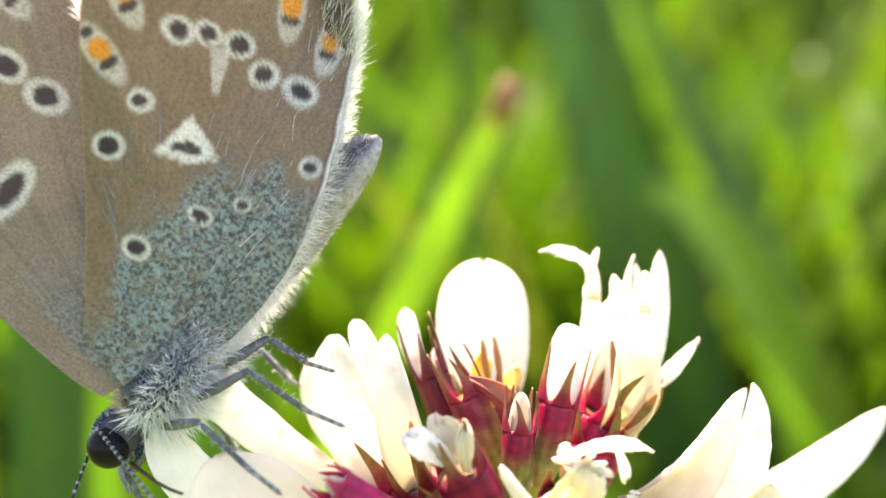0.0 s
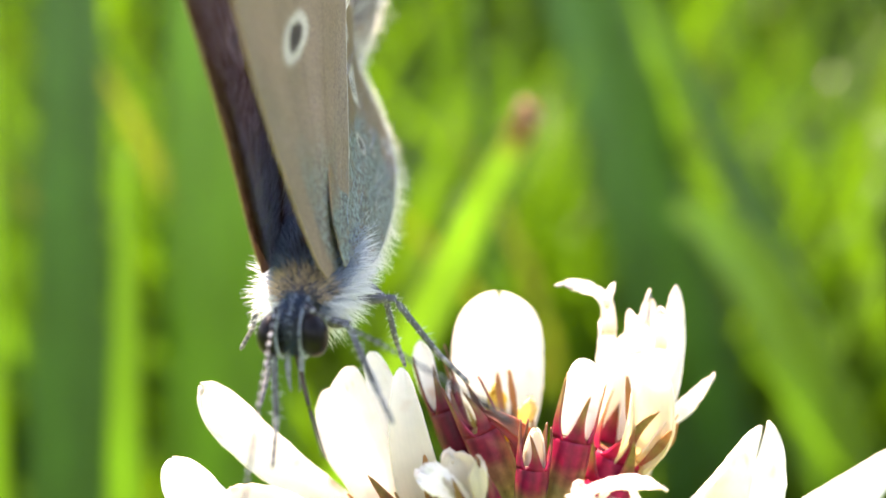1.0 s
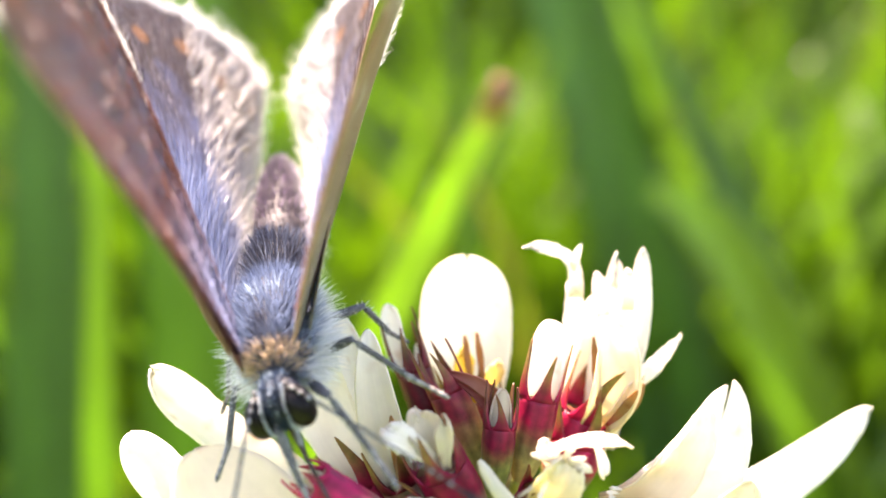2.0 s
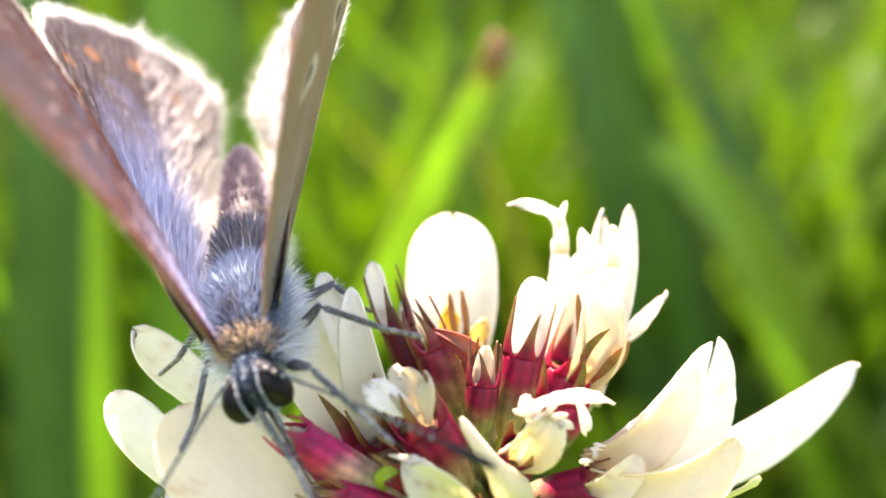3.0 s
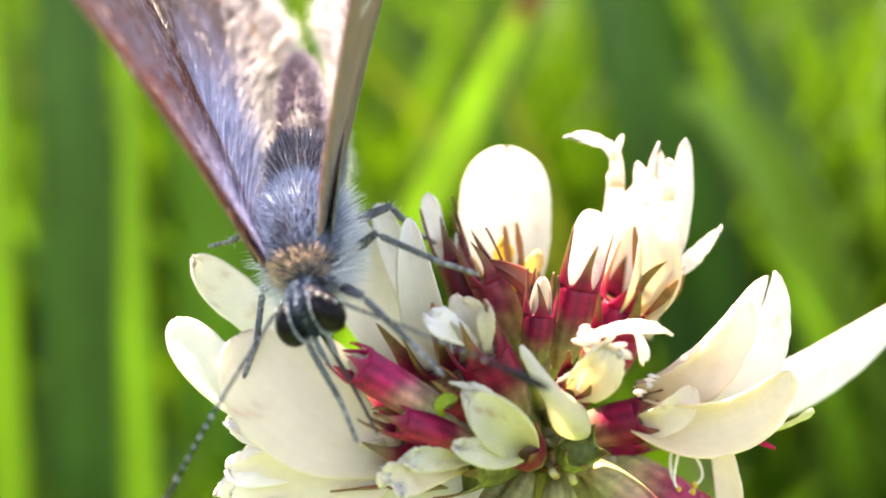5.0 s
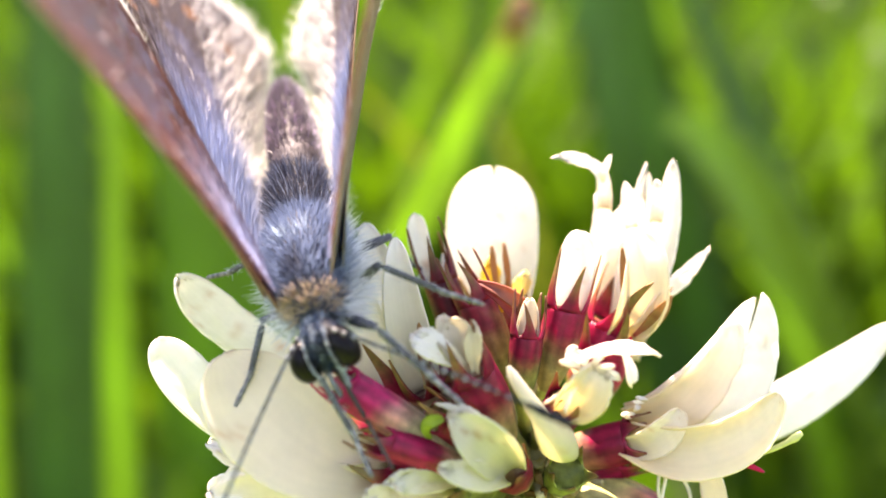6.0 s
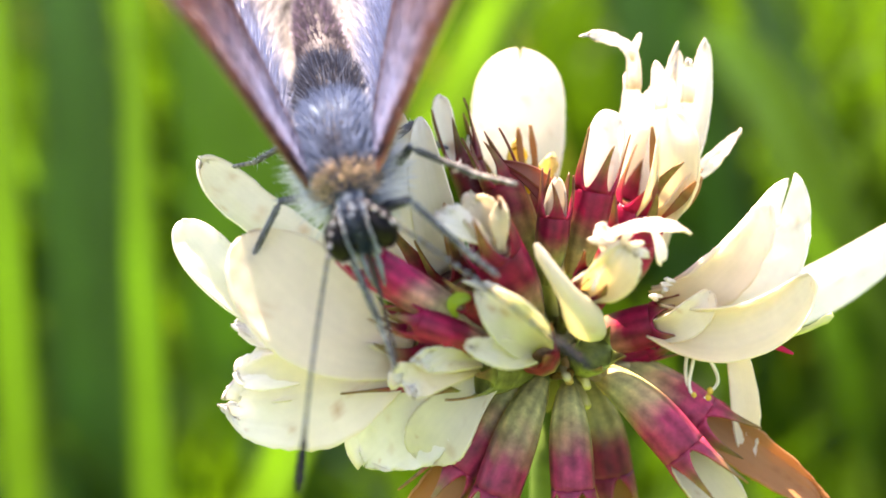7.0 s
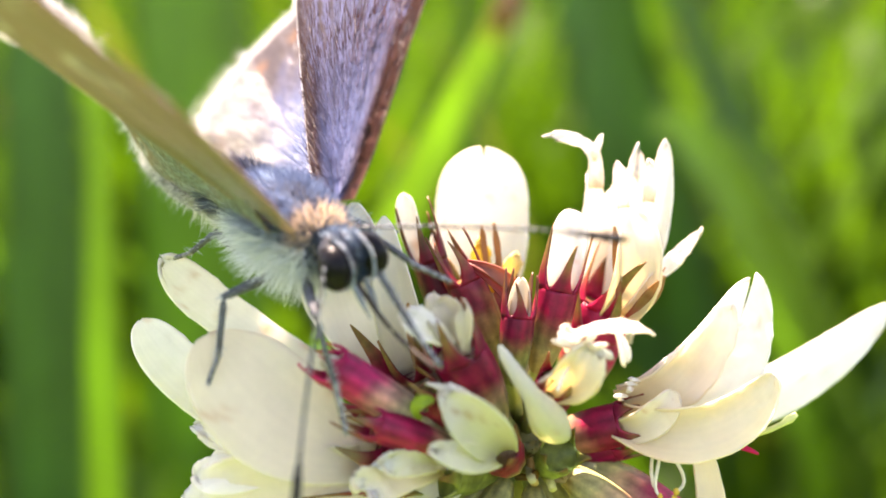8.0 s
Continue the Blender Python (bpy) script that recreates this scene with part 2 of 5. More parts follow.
def meadow():
    """All the uncounted grass: many thin bent blades standing on the ground."""
    rng = np.random.default_rng(11)
    verts, faces, cols = [], [], []
    n0 = 0
    f1 = grid_faces(9, 3)
    for k in range(10300):
        low = 5300 <= k < 7300
        if low:
            y = rng.uniform(85, 320)
            x = rng.uniform(-1, 1) * (0.50 * y + 40)
        elif k < 4500:
            y = 250 + 650 * rng.random() ** 1.3
            x = rng.uniform(-1, 1) * (0.50 * y + 40)
        else:
            a = rng.uniform(0, 2 * np.pi)
            r = rng.uniform(160, 700) if k < 7300 else rng.uniform(500, 1300)
            x, y = r * np.cos(a), r * np.sin(a)
            if y > 60 and (k < 7300 or abs(x) < 0.5 * y + 60):
                y = -y - 60
        h = rng.uniform(90, 165) + 0.2 * np.clip(y - 150, 0, 600) * rng.uniform(0.35, 1.0)
        if low:
            h = rng.uniform(25, 70) + 0.12 * y
        lean = rng.normal(size=2) * 0.42 * h
        base = np.array([x, y, -4.0 + float(bank(y))])
        top = base + [lean[0], lean[1], h]
        if np.linalg.norm(top[:2]) < 70:
            continue
        g = blade_grid(base, top, rng.uniform(3.0, 8.0), [rng.normal() * 9, rng.normal() * 9, h * 0.12], [rng.normal(), rng.normal(), 0.1], 9, 0.25, 0.05, 3)
        v = g.reshape(-1, 3)
        patch = wobble(np.array([[x * 0.008, y * 0.004, 0.0]]), 1.6, 77)[0]
        tone = rng.choice(4, p=[0.25, 0.62, 0.10, 0.03] if patch > 0.25 else [0.25, 0.18, 0.54, 0.03] if patch < -0.25 else [0.50, 0.33, 0.14, 0.03])
        c = [(0.07, 0.17, 0.014), (0.11, 0.245, 0.018), (0.07, 0.17, 0.028), (0.15, 0.18, 0.05)][tone]
        c = np.array(c) * rng.uniform(0.52, 0.70)
        verts.append(v)
        cols.append(np.tile(c, (len(v), 1)) * np.linspace(0.95, 1.1, 9).repeat(3)[:, None])
        faces.append(f1 + n0)
        n0 += len(v)
    ob = mesh_part("meadow_grass", np.concatenate(verts), np.concatenate(faces), M_GRASS, None, cols=np.concatenate(cols))
    return tagged(ob, "dense sunlit green meadow grass, out of focus", "grass", kind="stuff")


ground()
meadow()
GREEN_MID = (0.09, 0.18, 0.018)
grass_blade((-58, 66, -4), (2.1, 45, 140.4), 4.5, (-3, 2, 8), (0.1, -1, 0), (0.36, 0.56, 0.06), (0.36, 0.17, 0.10), "bright lime grass blade with a dry brown tip", 0.55)
grass_blade((-37, 62, -4), (-34.0, 60, 138.0), 4.6, (0, 2, 0), (0, -1, 0), (0.25, 0.42, 0.03), None, "upright bright green grass blade", 0.3)
grass_blade((-51, 64, -4), (-46.5, 60, 175.0), 4.0, (0, 2, 0), (0.1, -1, 0), (0.27, 0.44, 0.03), None, "tall upright lime grass blade")
grass_blade((6, 80, -4), (-4.0, 70, 176.0), 2.6, (2, 2, 6), (0.2, -1, 0), GREEN_MID, None, "slender green grass blade")
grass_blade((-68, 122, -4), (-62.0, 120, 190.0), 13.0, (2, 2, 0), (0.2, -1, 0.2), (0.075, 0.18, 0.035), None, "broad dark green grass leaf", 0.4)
# this leaf's shade and the next one's sunlight are put into their base colours
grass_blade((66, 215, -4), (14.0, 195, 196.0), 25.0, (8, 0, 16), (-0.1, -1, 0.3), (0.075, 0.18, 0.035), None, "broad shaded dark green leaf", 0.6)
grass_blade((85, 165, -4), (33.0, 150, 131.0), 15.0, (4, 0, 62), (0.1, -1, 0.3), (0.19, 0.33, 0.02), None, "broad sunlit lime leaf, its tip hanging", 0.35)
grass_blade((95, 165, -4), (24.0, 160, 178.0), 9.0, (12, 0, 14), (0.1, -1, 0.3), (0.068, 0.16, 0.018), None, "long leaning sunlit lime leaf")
grass_blade((-44, 142, -4), (-47.0, 140, 176.0), 24.0, (4, 0, 0), (0.1, -1, 0.3), (0.135, 0.27, 0.024), None, "broad soft green leaf", 0.5)


# ---- the clover flower ----
WHITE = np.array((0.95, 0.93, 0.895))
CREAM = np.array((0.84, 0.765, 0.61))
IVORY = np.array((0.77, 0.74, 0.57))
GREENISH = np.array((0.34, 0.40, 0.10))
CRIMSON = np.array((0.50, 0.014, 0.085))
MAROON = np.array((0.25, 0.020, 0.042))
BROWN = np.array((0.34, 0.19, 0.07))
PINK = np.array((0.60, 0.06, 0.15))
RUST = np.array((0.52, 0.26, 0.10))

flower = new("clover_flower")
flower.location = HEAD_AT
tagged(flower, "white clover flower head with crimson calyces, partly wilted", "flower")
SEED = [100]


def petal(ctrl, width, face, cup, parent, origin, color=WHITE, tipcolor=None, name="petal", wb=0.35, sm=0.62, n=2.6, notch=0.0,
          ruffle=0.07, jag=0.0, twist=0.0, label="", nu=30, nv=21, basecolor=None, thick=0.07, shape=None):
    """A petal: a curved, cupped, slightly ruffled sheet along a Bezier spine."""
    SEED[0] += 1
    seed = SEED[0]
    rng = np.random.default_rng(seed)
    s = 1 - (1 - np.linspace(0, 1, nu)) ** 1.5
    v = np.linspace(-1, 1, nv)
    w = np.where(s < sm, wb + (1 - wb) * np.sin(np.clip(s / sm, 0, 1) * np.pi / 2) ** 1.3, np.sqrt(np.clip(1 - (np.clip(s - sm, 0, 1) / (1 - sm)) ** n, 0.004, 1)))
    if shape is not None:
        w = np.interp(s, [a for a, _ in shape], [b for _, b in shape])
    w = np.maximum(w, 0.06) * width / 2
    rag = np.interp(v, np.linspace(-1, 1, 9), rng.random(9)) * 0.6 + rng.random(nv) * 0.4
    cut = notch * np.exp(-((v / 0.36) ** 2)) + (jag + 0.008) * rag
    w = w * (1 + (0.003 + 0.10 * jag) * rng.normal(size=nu) * (s > 0.4))
    ss = s[:, None] * (1 - cut[None, :] * np.clip(s[:, None] - 0.45, 0, 1) / 0.55)
    p = bez(ctrl, ss.ravel()).reshape(nu, nv, 3)
    mid = bez(ctrl, s)
    t = unit(np.gradient(mid, axis=0))
    side = unit(np.cross(t, np.asarray(face, float)))
    nor = np.cross(side, t)
    if twist:
        a = (twist * s)[:, None]
        side, nor = side * np.cos(a) + nor * np.sin(a), nor * np.cos(a) - side * np.sin(a)
    half = v[None, :] * cup / 2
    rho = (2 * w / max(cup, 0.02))[:, None]
    g = p + (rho * np.sin(half))[..., None] * side[:, None] + (rho * (1 - np.cos(half)))[..., None] * nor[:, None]
    rf = wobble(g.reshape(-1, 3), 1.6, seed).reshape(nu, nv) + 0.5 * wobble(g.reshape(-1, 3), 4.5, seed + 7).reshape(nu, nv)
    g = g + (rf * ruffle * (0.3 + np.abs(v)[None, :] * 0.7) * (0.3 + s[:, None]))[..., None] * nor[:, None]
    vv, f = sheet(g, thick)
    col = np.tile(color, (nu, nv, 1)).astype(float)
    if tipcolor is not None:
        k = np.clip((s - 0.55) / 0.45, 0, 1)[:, None, None]
        col = col * (1 - k) + np.asarray(tipcolor) * k
    base = CREAM * 0.95 if basecolor is None else np.asarray(basecolor)
    k = np.clip(1 - s / 0.4, 0, 1)[:, None, None] * 0.7
    col = col * (1 - k) + base * k
    vein = 1 - 0.012 * np.cos(v * 26)[None, :, None] * np.ones((nu, 1, 1))
    col = (col * vein).reshape(-1, 3)
    brown = np.clip((np.abs(v)[None, :] * 0.5 + s[:, None] * 0.6 - 0.98) / 0.12, 0, 1) * (0.06 + 1.2 * jag)
    col = col * (1 - np.clip(brown, 0, 0.8).reshape(-1, 1) * np.array([0.15, 0.35, 0.6]))
    blot = np.clip(wobble(g.reshape(-1, 3), 2.4, seed + 3) - 0.66, 0, 1)[:, None] * 1.6 + (rng.random((nu * nv, 1)) > 0.996) * 0.5
    col = col * (1 - blot * np.array([0.25, 0.45, 0.6]))
    return mesh_part(name, vv - np.asarray(origin), f, M_PETAL, parent, label, np.r_[col, col])


def floret(ctrl, r=0.95, cf=0.5, tooth=1.8, lower=GREENISH, upper=CRIMSON, toothcol=(0.30, 0.19, 0.08), flare=0.16, nteeth=5, turn=0.0, root=None, label="", pink=0.6):
    """The calyx of a floret with its pedicel and pointed teeth; returns the calyx, to which petals are added."""
    SEED[0] += 1
    seed = SEED[0]
    base = np.asarray(ctrl[0], float)
    s = np.linspace(0, cf, 16)
    path = bez(ctrl, s)
    q = s / cf
    rad = r * (0.42 + 0.58 * np.sin(np.clip(q * 1.25, 0, 1) * np.pi / 2) ** 0.8) * (1 - 0.06 * q)
    n = 20
    v = tube_points(path, rad, n)
    a = np.tile(np.arange(n), 16)
    k = np.clip((np.repeat(q, n) - (1 - pink) + 0.12 * wobble(v, 2.2, seed)) / 0.35, 0, 1)[:, None]
    col = lower * (1 - k) + upper * k
    col = col * (1 + 0.20 * np.cos(a * np.pi)[:, None] + 0.25 * wobble(v, 3.0, seed + 2)[:, None])
    path0 = v.reshape(16, n, 3)
    ribs = 1 + 0.025 * np.cos(np.arange(n) * np.pi)
    v = (path[:, None] + (path0 - path[:, None]) * ribs[None, :, None]).reshape(-1, 3)
    inner = tube_points(path[::-1][:12], rad[::-1][:12] * 0.9, n)
    vv = np.r_[v, inner]
    f = np.r_[grid_faces(16 + 12, n, True)]
    cx = mesh_part("floret", vv - base, f, M_CALYX, flower, label, np.r_[col, np.tile(lower, (len(inner), 1))], at=base)
    t = unit(path[-1] - path[-3])
    side = unit(np.cross(t, (0.02, -1, 0.03)))
    nor = np.cross(side, t)
    rng = np.random.default_rng(seed)
    for i in range(nteeth):
        an = 2 * np.pi * (i + turn) / 5
        ln = tooth * rng.uniform(0.75, 1.15)
        sp = np.linspace(0, 1, 14)
        vs = np.linspace(-1, 1, 7)
        wide = np.pi / 5 * ((1 - sp) ** 5 * 0.58 + 0.42 * (1 - sp) ** 0.8) + 0.012
        ang = an + vs[None, :] * wide[:, None] + (0.25 * rng.normal() * sp**2)[:, None]
        rr = rad[-1] * (0.985 + 0.05 * np.clip(sp / 0.3, 0, 1) + (flare + 0.10 * rng.normal()) * ln * sp**1.6)[:, None]
        g = (path[-1] + t * (sp * (ln + 0.06) - 0.07)[:, None])[:, None] + rr[..., None] * (np.cos(ang)[..., None] * side + np.sin(ang)[..., None] * nor)
        tv, tf = sheet(g, 0.06)
        kk = np.clip(np.tile(sp.repeat(7), 2) * 2.4 - 0.45, 0, 1)[:, None]
        edge = np.tile(np.abs(vs), 28)[:, None]
        tc = upper * (1 - kk) + np.asarray(toothcol) * kk
        tc = tc * (0.7 + 0.5 * edge) + np.array((0.10, 0.11, 0.02)) * kk * (1 - edge)
        mesh_part("tooth", tv - base, tf, M_CALYX, cx, "", tc)
    if root is not None:
        rp = bez([root, (np.asarray(root) + base) / 2 + [0, 0, 0.15], base + t * 0.1], np.linspace(0, 1, 8))
        tube("pedicel", rp - base, np.linspace(0.26, 0.38 * r, 8), M_STEM, cx, (0.42, 0.46, 0.14), 8)
    return cx


def bud(ctrl, r, cf, color=WHITE, tip=1.0, face=(0, -1, 0), root=None, wrap=3.6, **kw):
    """A closed floret: two petals rolled round each other in the calyx."""
    cx = floret(ctrl, r, cf, root=root, **kw)
    b = np.asarray(ctrl[0], float)
    sp = bez(ctrl, np.linspace(cf * 0.45, tip, 4))
    d = unit(np.asarray(face, float))
    petal(sp - d * r * 0.60, 2.3 * r, d, wrap, cx, b, color, name="banner", wb=0.8, sm=0.45, n=2.0, ruffle=0.03)
    petal(sp + d * r * 0.22, 1.8 * r, -d, wrap * 0.8, cx, b, color * 0.97, name="wing_petal", wb=0.8, sm=0.4, n=2.0, ruffle=0.03)
    return cx


def receptacle():
    s = np.linspace(0, 1, 10)
    p = np.c_[0 * s, 0 * s, -1.4 + 5.0 * s]
    tube("receptacle", p, 1.05 * np.sqrt(np.clip(1 - (s * 1.02 - 0.4) ** 2 / 0.42, 0.05, 1)), M_STEM, flower, (0.30, 0.27, 0.10), 16)
    z = np.linspace(0, 1, 24)
    st = bez([(6, 4, -124), (3, 3, -60), (0.2, 0.5, -20), (0, 0, -1)], z)
    tube("stem", st, 0.85 + 0.25 * (1 - z), M_STEM, flower, (0.16, 0.27, 0.05), 14, "slender green flower stalk")


receptacle()

# upright florets along the top of the head
c = floret([(-0.7, -0.5, 3.3), (-1.1, 0.0, 4.8), (-1.3, 0.9, 7.4)], 0.9, 0.45, 2.0, upper=MAROON * 1.2, root=(-0.3, 0, 2.4), flare=0.12, toothcol=BROWN)
o = (-0.7, -0.5, 3.3)
petal([(-1.25, 0.6, 4.6), (-1.45, 1.7, 6.0), (-1.35, 2.4, 8.4), (-1.32, 2.0, 10.45)], 3.25, (0, -1, 0.1), 0.9, c, o, WHITE, name="banner", wb=0.55, sm=0.55, n=3.6, notch=0.07, ruffle=0.03)
petal([(-1.2, -0.6, 6.4), (-1.35, -0.5, 7.2), (-1.42, -0.3, 8.0)], 0.22, (0, -1, 0), 0.6, c, o, BROWN * 1.3, name="tooth", n=1.2, nu=12, nv=7, basecolor=BROWN)
petal([(-0.8, -0.6, 6.4), (-0.9, -0.5, 7.2), (-1.04, -0.3, 8.1)], 0.22, (0, -1, 0), 0.6, c, o, BROWN * 1.3, name="tooth", n=1.2, nu=12, nv=7, basecolor=BROWN)
petal([(-1.5, -0.4, 5.8), (-1.4, -0.2, 6.8), (-1.5, 0.0, 7.7)], 0.7, (0.3, -1, 0), 1.2, c, o, (0.80, 0.66, 0.16), name="wing_petal", jag=0.3, ruffle=0.14, basecolor=(0.6, 0.5, 0.1), nu=18, nv=13)
petal([(-0.9, -0.4, 5.8), (-0.6, -0.4, 6.6), (-0.2, -0.3, 7.2)], 0.6, (0.3, -1, 0), 1.2, c, o, (0.80, 0.70, 0.30), name="wing_petal", jag=0.3, ruffle=0.14, basecolor=(0.6, 0.5, 0.1), nu=18, nv=13)
v, f = egg(np.array((-1.2, -2.0, 6.3)) - o, (0.17, 0.15, 0.24), 12, 14, 0.06)
mesh_part("anther", v, f, M_STEM, c, "yellow anther", np.tile((0.80, 0.52, 0.03), (len(v), 1)))

c = floret([(1.5, -0.5, 3.2), (2.2, -0.9, 5.0), (3.15, -0.9, 6.9)], 0.98, 0.62, 2.0, root=(0.4, 0, 2.0), toothcol=BROWN, flare=0.10, upper=CRIMSON * 1.15, turn=0.4)
o = (1.5, -0.5, 3.2)
petal([(2.35, 0.3, 4.0), (2.5, 0.4, 6.0), (2.3, 0.3, 8.0), (2.0, 0.1, 9.9)], 2.0, (0.3, -1, 0.1), 2.0, c, o, WHITE, name="banner", wb=0.95, sm=0.25, n=1.15, ruffle=0.10, jag=0.10)
petal([(2.2, 0.1, 9.2), (2.3, 0.0, 10.75), (1.4, -0.1, 11.0), (0.3, -0.2, 10.8)], 0.60, (0.1, -0.6, 1.0), 1.8, c, o, WHITE, name="banner_tip", wb=0.9, sm=0.4, n=2.0, ruffle=0.16, jag=0.2, twist=0.6)
petal([(2.1, 0.0, 10.1), (2.2, -0.1, 10.5), (2.35, -0.2, 10.95)], 0.25, (0, -1, 0), 0.6, c, o, WHITE, name="banner_tip", wb=0.9, n=1.2, ruffle=0.08, nu=12, nv=7)
petal([(2.9, 0.2, 5.0), (3.0, 0.0, 7.0), (3.45, 0.2, 8.8), (3.7, 0.3, 11.0)], 1.05, (0.2, -1, 0), 1.2, c, o, WHITE, name="banner", wb=0.9, sm=0.5, n=1.3, ruffle=0.12, jag=0.26)
petal([(3.3, 0.3, 5.0), (3.9, 0.3, 7.0), (4.55, 0.5, 8.6), (4.5, 0.5, 10.9)], 1.15, (-0.2, -1, 0), 1.4, c, o, WHITE, name="banner", wb=0.9, sm=0.45, n=1.2, ruffle=0.07, jag=0.06)
petal([(3.1, -0.1, 8.6), (3.0, -0.3, 9.5), (2.75, -0.5, 10.2)], 0.55, (0.1, -1, 0.2), 1.4, c, o, WHITE, name="banner_tip", wb=0.8, n=1.2, ruffle=0.16, jag=0.35, nu=16, nv=11)
petal([(3.9, -0.1, 8.8), (4.0, -0.3, 9.6), (3.85, -0.3, 10.3)], 0.5, (0.1, -1, 0.2), 1.2, c, o, WHITE, name="banner_tip", wb=0.8, n=1.2, ruffle=0.14, jag=0.35, nu=16, nv=11)
petal([(2.6, 0.5, 4.2), (2.9, 0.7, 6.0), (3.2, 0.8, 8.0), (3.3, 0.8, 9.9)], 2.5, (0, -1, 0), 1.0, c, o, WHITE, name="banner", wb=0.8, sm=0.4, n=1.5, ruffle=0.10, jag=0.16)
petal([(2.7, -1.4, 5.3), (3.2, -2.2, 6.2), (3.4, -2.0, 7.6), (3.2, -1.2, 8.6)], 1.75, (0.1, -1, 0), 2.1, c, o, (0.86, 0.78, 0.58), tipcolor=WHITE, name="keel", wb=0.7, sm=0.4, n=2.2, ruffle=0.06, basecolor=(0.80, 0.68, 0.44))
petal([(2.95, -1.6, 5.4), (3.5, -2.1, 5.8), (3.95, -1.9, 6.9)], 0.75, (0.3, -1, 0.1), 1.8, c, o, (0.84, 0.76, 0.60), name="keel", wb=0.8, sm=0.5, n=2.0, basecolor=(0.80, 0.62, 0.46), nu=18, nv=13)
petal([(2.75, -1.9, 5.7), (2.65, -2.2, 6.8), (2.55, -2.0, 8.2)], 0.26, (0, -1, 0), 0.8, c, o, BROWN * 1.1, name="tooth", n=1.2, nu=14, nv=7, basecolor=CRIMSON)
petal([(3.0, -1.9, 5.4), (3.5, -2.4, 6.0), (3.85, -2.4, 6.6)], 0.3, (0, -1, 0), 0.8, c, o, BROWN * 1.1, name="tooth", n=1.2, nu=14, nv=7, basecolor=CRIMSON)
petal([(3.5, -1.2, 5.3), (4.0, -1.4, 5.8), (4.25, -1.3, 6.6)], 0.26, (0, -1, 0), 0.8, c, o, BROWN * 1.2, name="tooth", n=1.2, nu=14, nv=7, basecolor=CRIMSON)
petal([(3.4, 0.0, 6.2), (4.3, -0.1, 6.3), (5.1, 0.0, 7.0), (5.75, 0.0, 8.2)], 0.60, (0, -1, 0.4), 1.6, c, o, WHITE, name="wing_petal", wb=0.8, sm=0.5, n=1.5, ruffle=0.14, jag=0.25, twist=0.7)

c = floret([(0.3, -2.0, 3.7), (0.75, -2.4, 5.6), (1.2, -1.9, 8.2)], 0.66, 0.62, 1.7, root=(0.1, -0.3, 2.2), toothcol=(0.30, 0.17, 0.07), flare=0.05, upper=CRIMSON * 0.85, lower=np.array((0.55, 0.50, 0.20)), turn=0.2)
petal([(0.85, -1.9, 5.9), (1.0, -2.1, 6.9), (1.25, -1.8, 7.9), (1.28, -1.5, 8.65)], 1.3, (0.1, -1, 0), 1.7, c, (0.3, -2.0, 3.7), WHITE, name="banner", wb=0.8, sm=0.5, n=2.6, ruffle=0.04)
floret([(1.6, -0.9, 2.8), (2.0, -1.0, 4.0), (2.4, -1.0, 5.6)], 0.95, 0.7, 1.6, upper=CRIMSON * 1.3, root=(0.3, 0, 2.2), toothcol=BROWN)

c = floret([(-1.9, -0.9, 3.8), (-2.9, -1.1, 6.3), (-3.75, -0.5, 8.9)], 0.60, 0.62, 1.8, root=(-0.4, 0, 2.2), upper=MAROON * 0.9, toothcol=(0.24, 0.11, 0.05), flare=0.06, lower=CRIMSON * 0.6, turn=0.3)
petal([(-3.3, -0.8, 6.9), (-3.7, -0.7, 7.6), (-3.9, -0.5, 8.3), (-3.9, -0.3, 9.05)], 0.74, (0.2, -1, 0), 1.5, c, (-1.9, -0.9, 3.8), WHITE, name="banner", wb=0.9, sm=0.6, n=2.4, ruffle=0.05, jag=0.05)
petal([(-2.7, -0.5, 6.4), (-2.85, -0.3, 7.2), (-2.9, -0.2, 7.8)], 0.5, (0.2, -1, 0), 1.5, c, (-1.9, -0.9, 3.8), WHITE, name="wing_petal", wb=0.9, sm=0.6, n=2.0, nu=16, nv=11)

# the maroon calyx with long bent teeth and its dried petal
c = floret([(-0.8, -1.7, 3.4), (-1.45, -2.2, 5.4), (-2.35, -1.9, 7.4)], 0.66, 0.78, 1.5, upper=MAROON * 1.5, lower=np.array((0.56, 0.54, 0.16)), root=(-0.2, -0.4, 1.8), toothcol=(0.28, 0.10, 0.06), flare=0.02, pink=0.55)
o = (-0.8, -1.7, 3.4)
petal([(-1.9, -2.3, 7.1), (-1.2, -2.8, 7.0), (-0.6, -2.6, 6.6), (-0.35, -2.4, 6.1)], 0.5, (0.1, -1, 0.4), 1.4, c, o, (0.40, 0.16, 0.10), name="banner", jag=0.2, ruffle=0.16, basecolor=MAROON, tipcolor=(0.5, 0.25, 0.12))
petal([(-1.7, -2.5, 6.9), (-1.2, -2.6, 6.7), (-0.7, -2.5, 6.2), (-0.5, -2.4, 5.7)], 0.35, (0.1, -1, -0.2), 1.4, c, o, (0.30, 0.09, 0.08), name="wing_petal", jag=0.2, ruffle=0.12, basecolor=MAROON)
bud([(-0.58, -3.1, 3.6), (-0.46, -3.5, 5.2), (-0.27, -2.9, 7.0)], 0.52, 0.62, CREAM * 0.85, tip=0.92, root=(-0.2, -0.5, 1.6), tooth=1.25, upper=CRIMSON * 0.7, toothcol=(0.26, 0.09, 0.06), flare=0.02, turn=0.2)

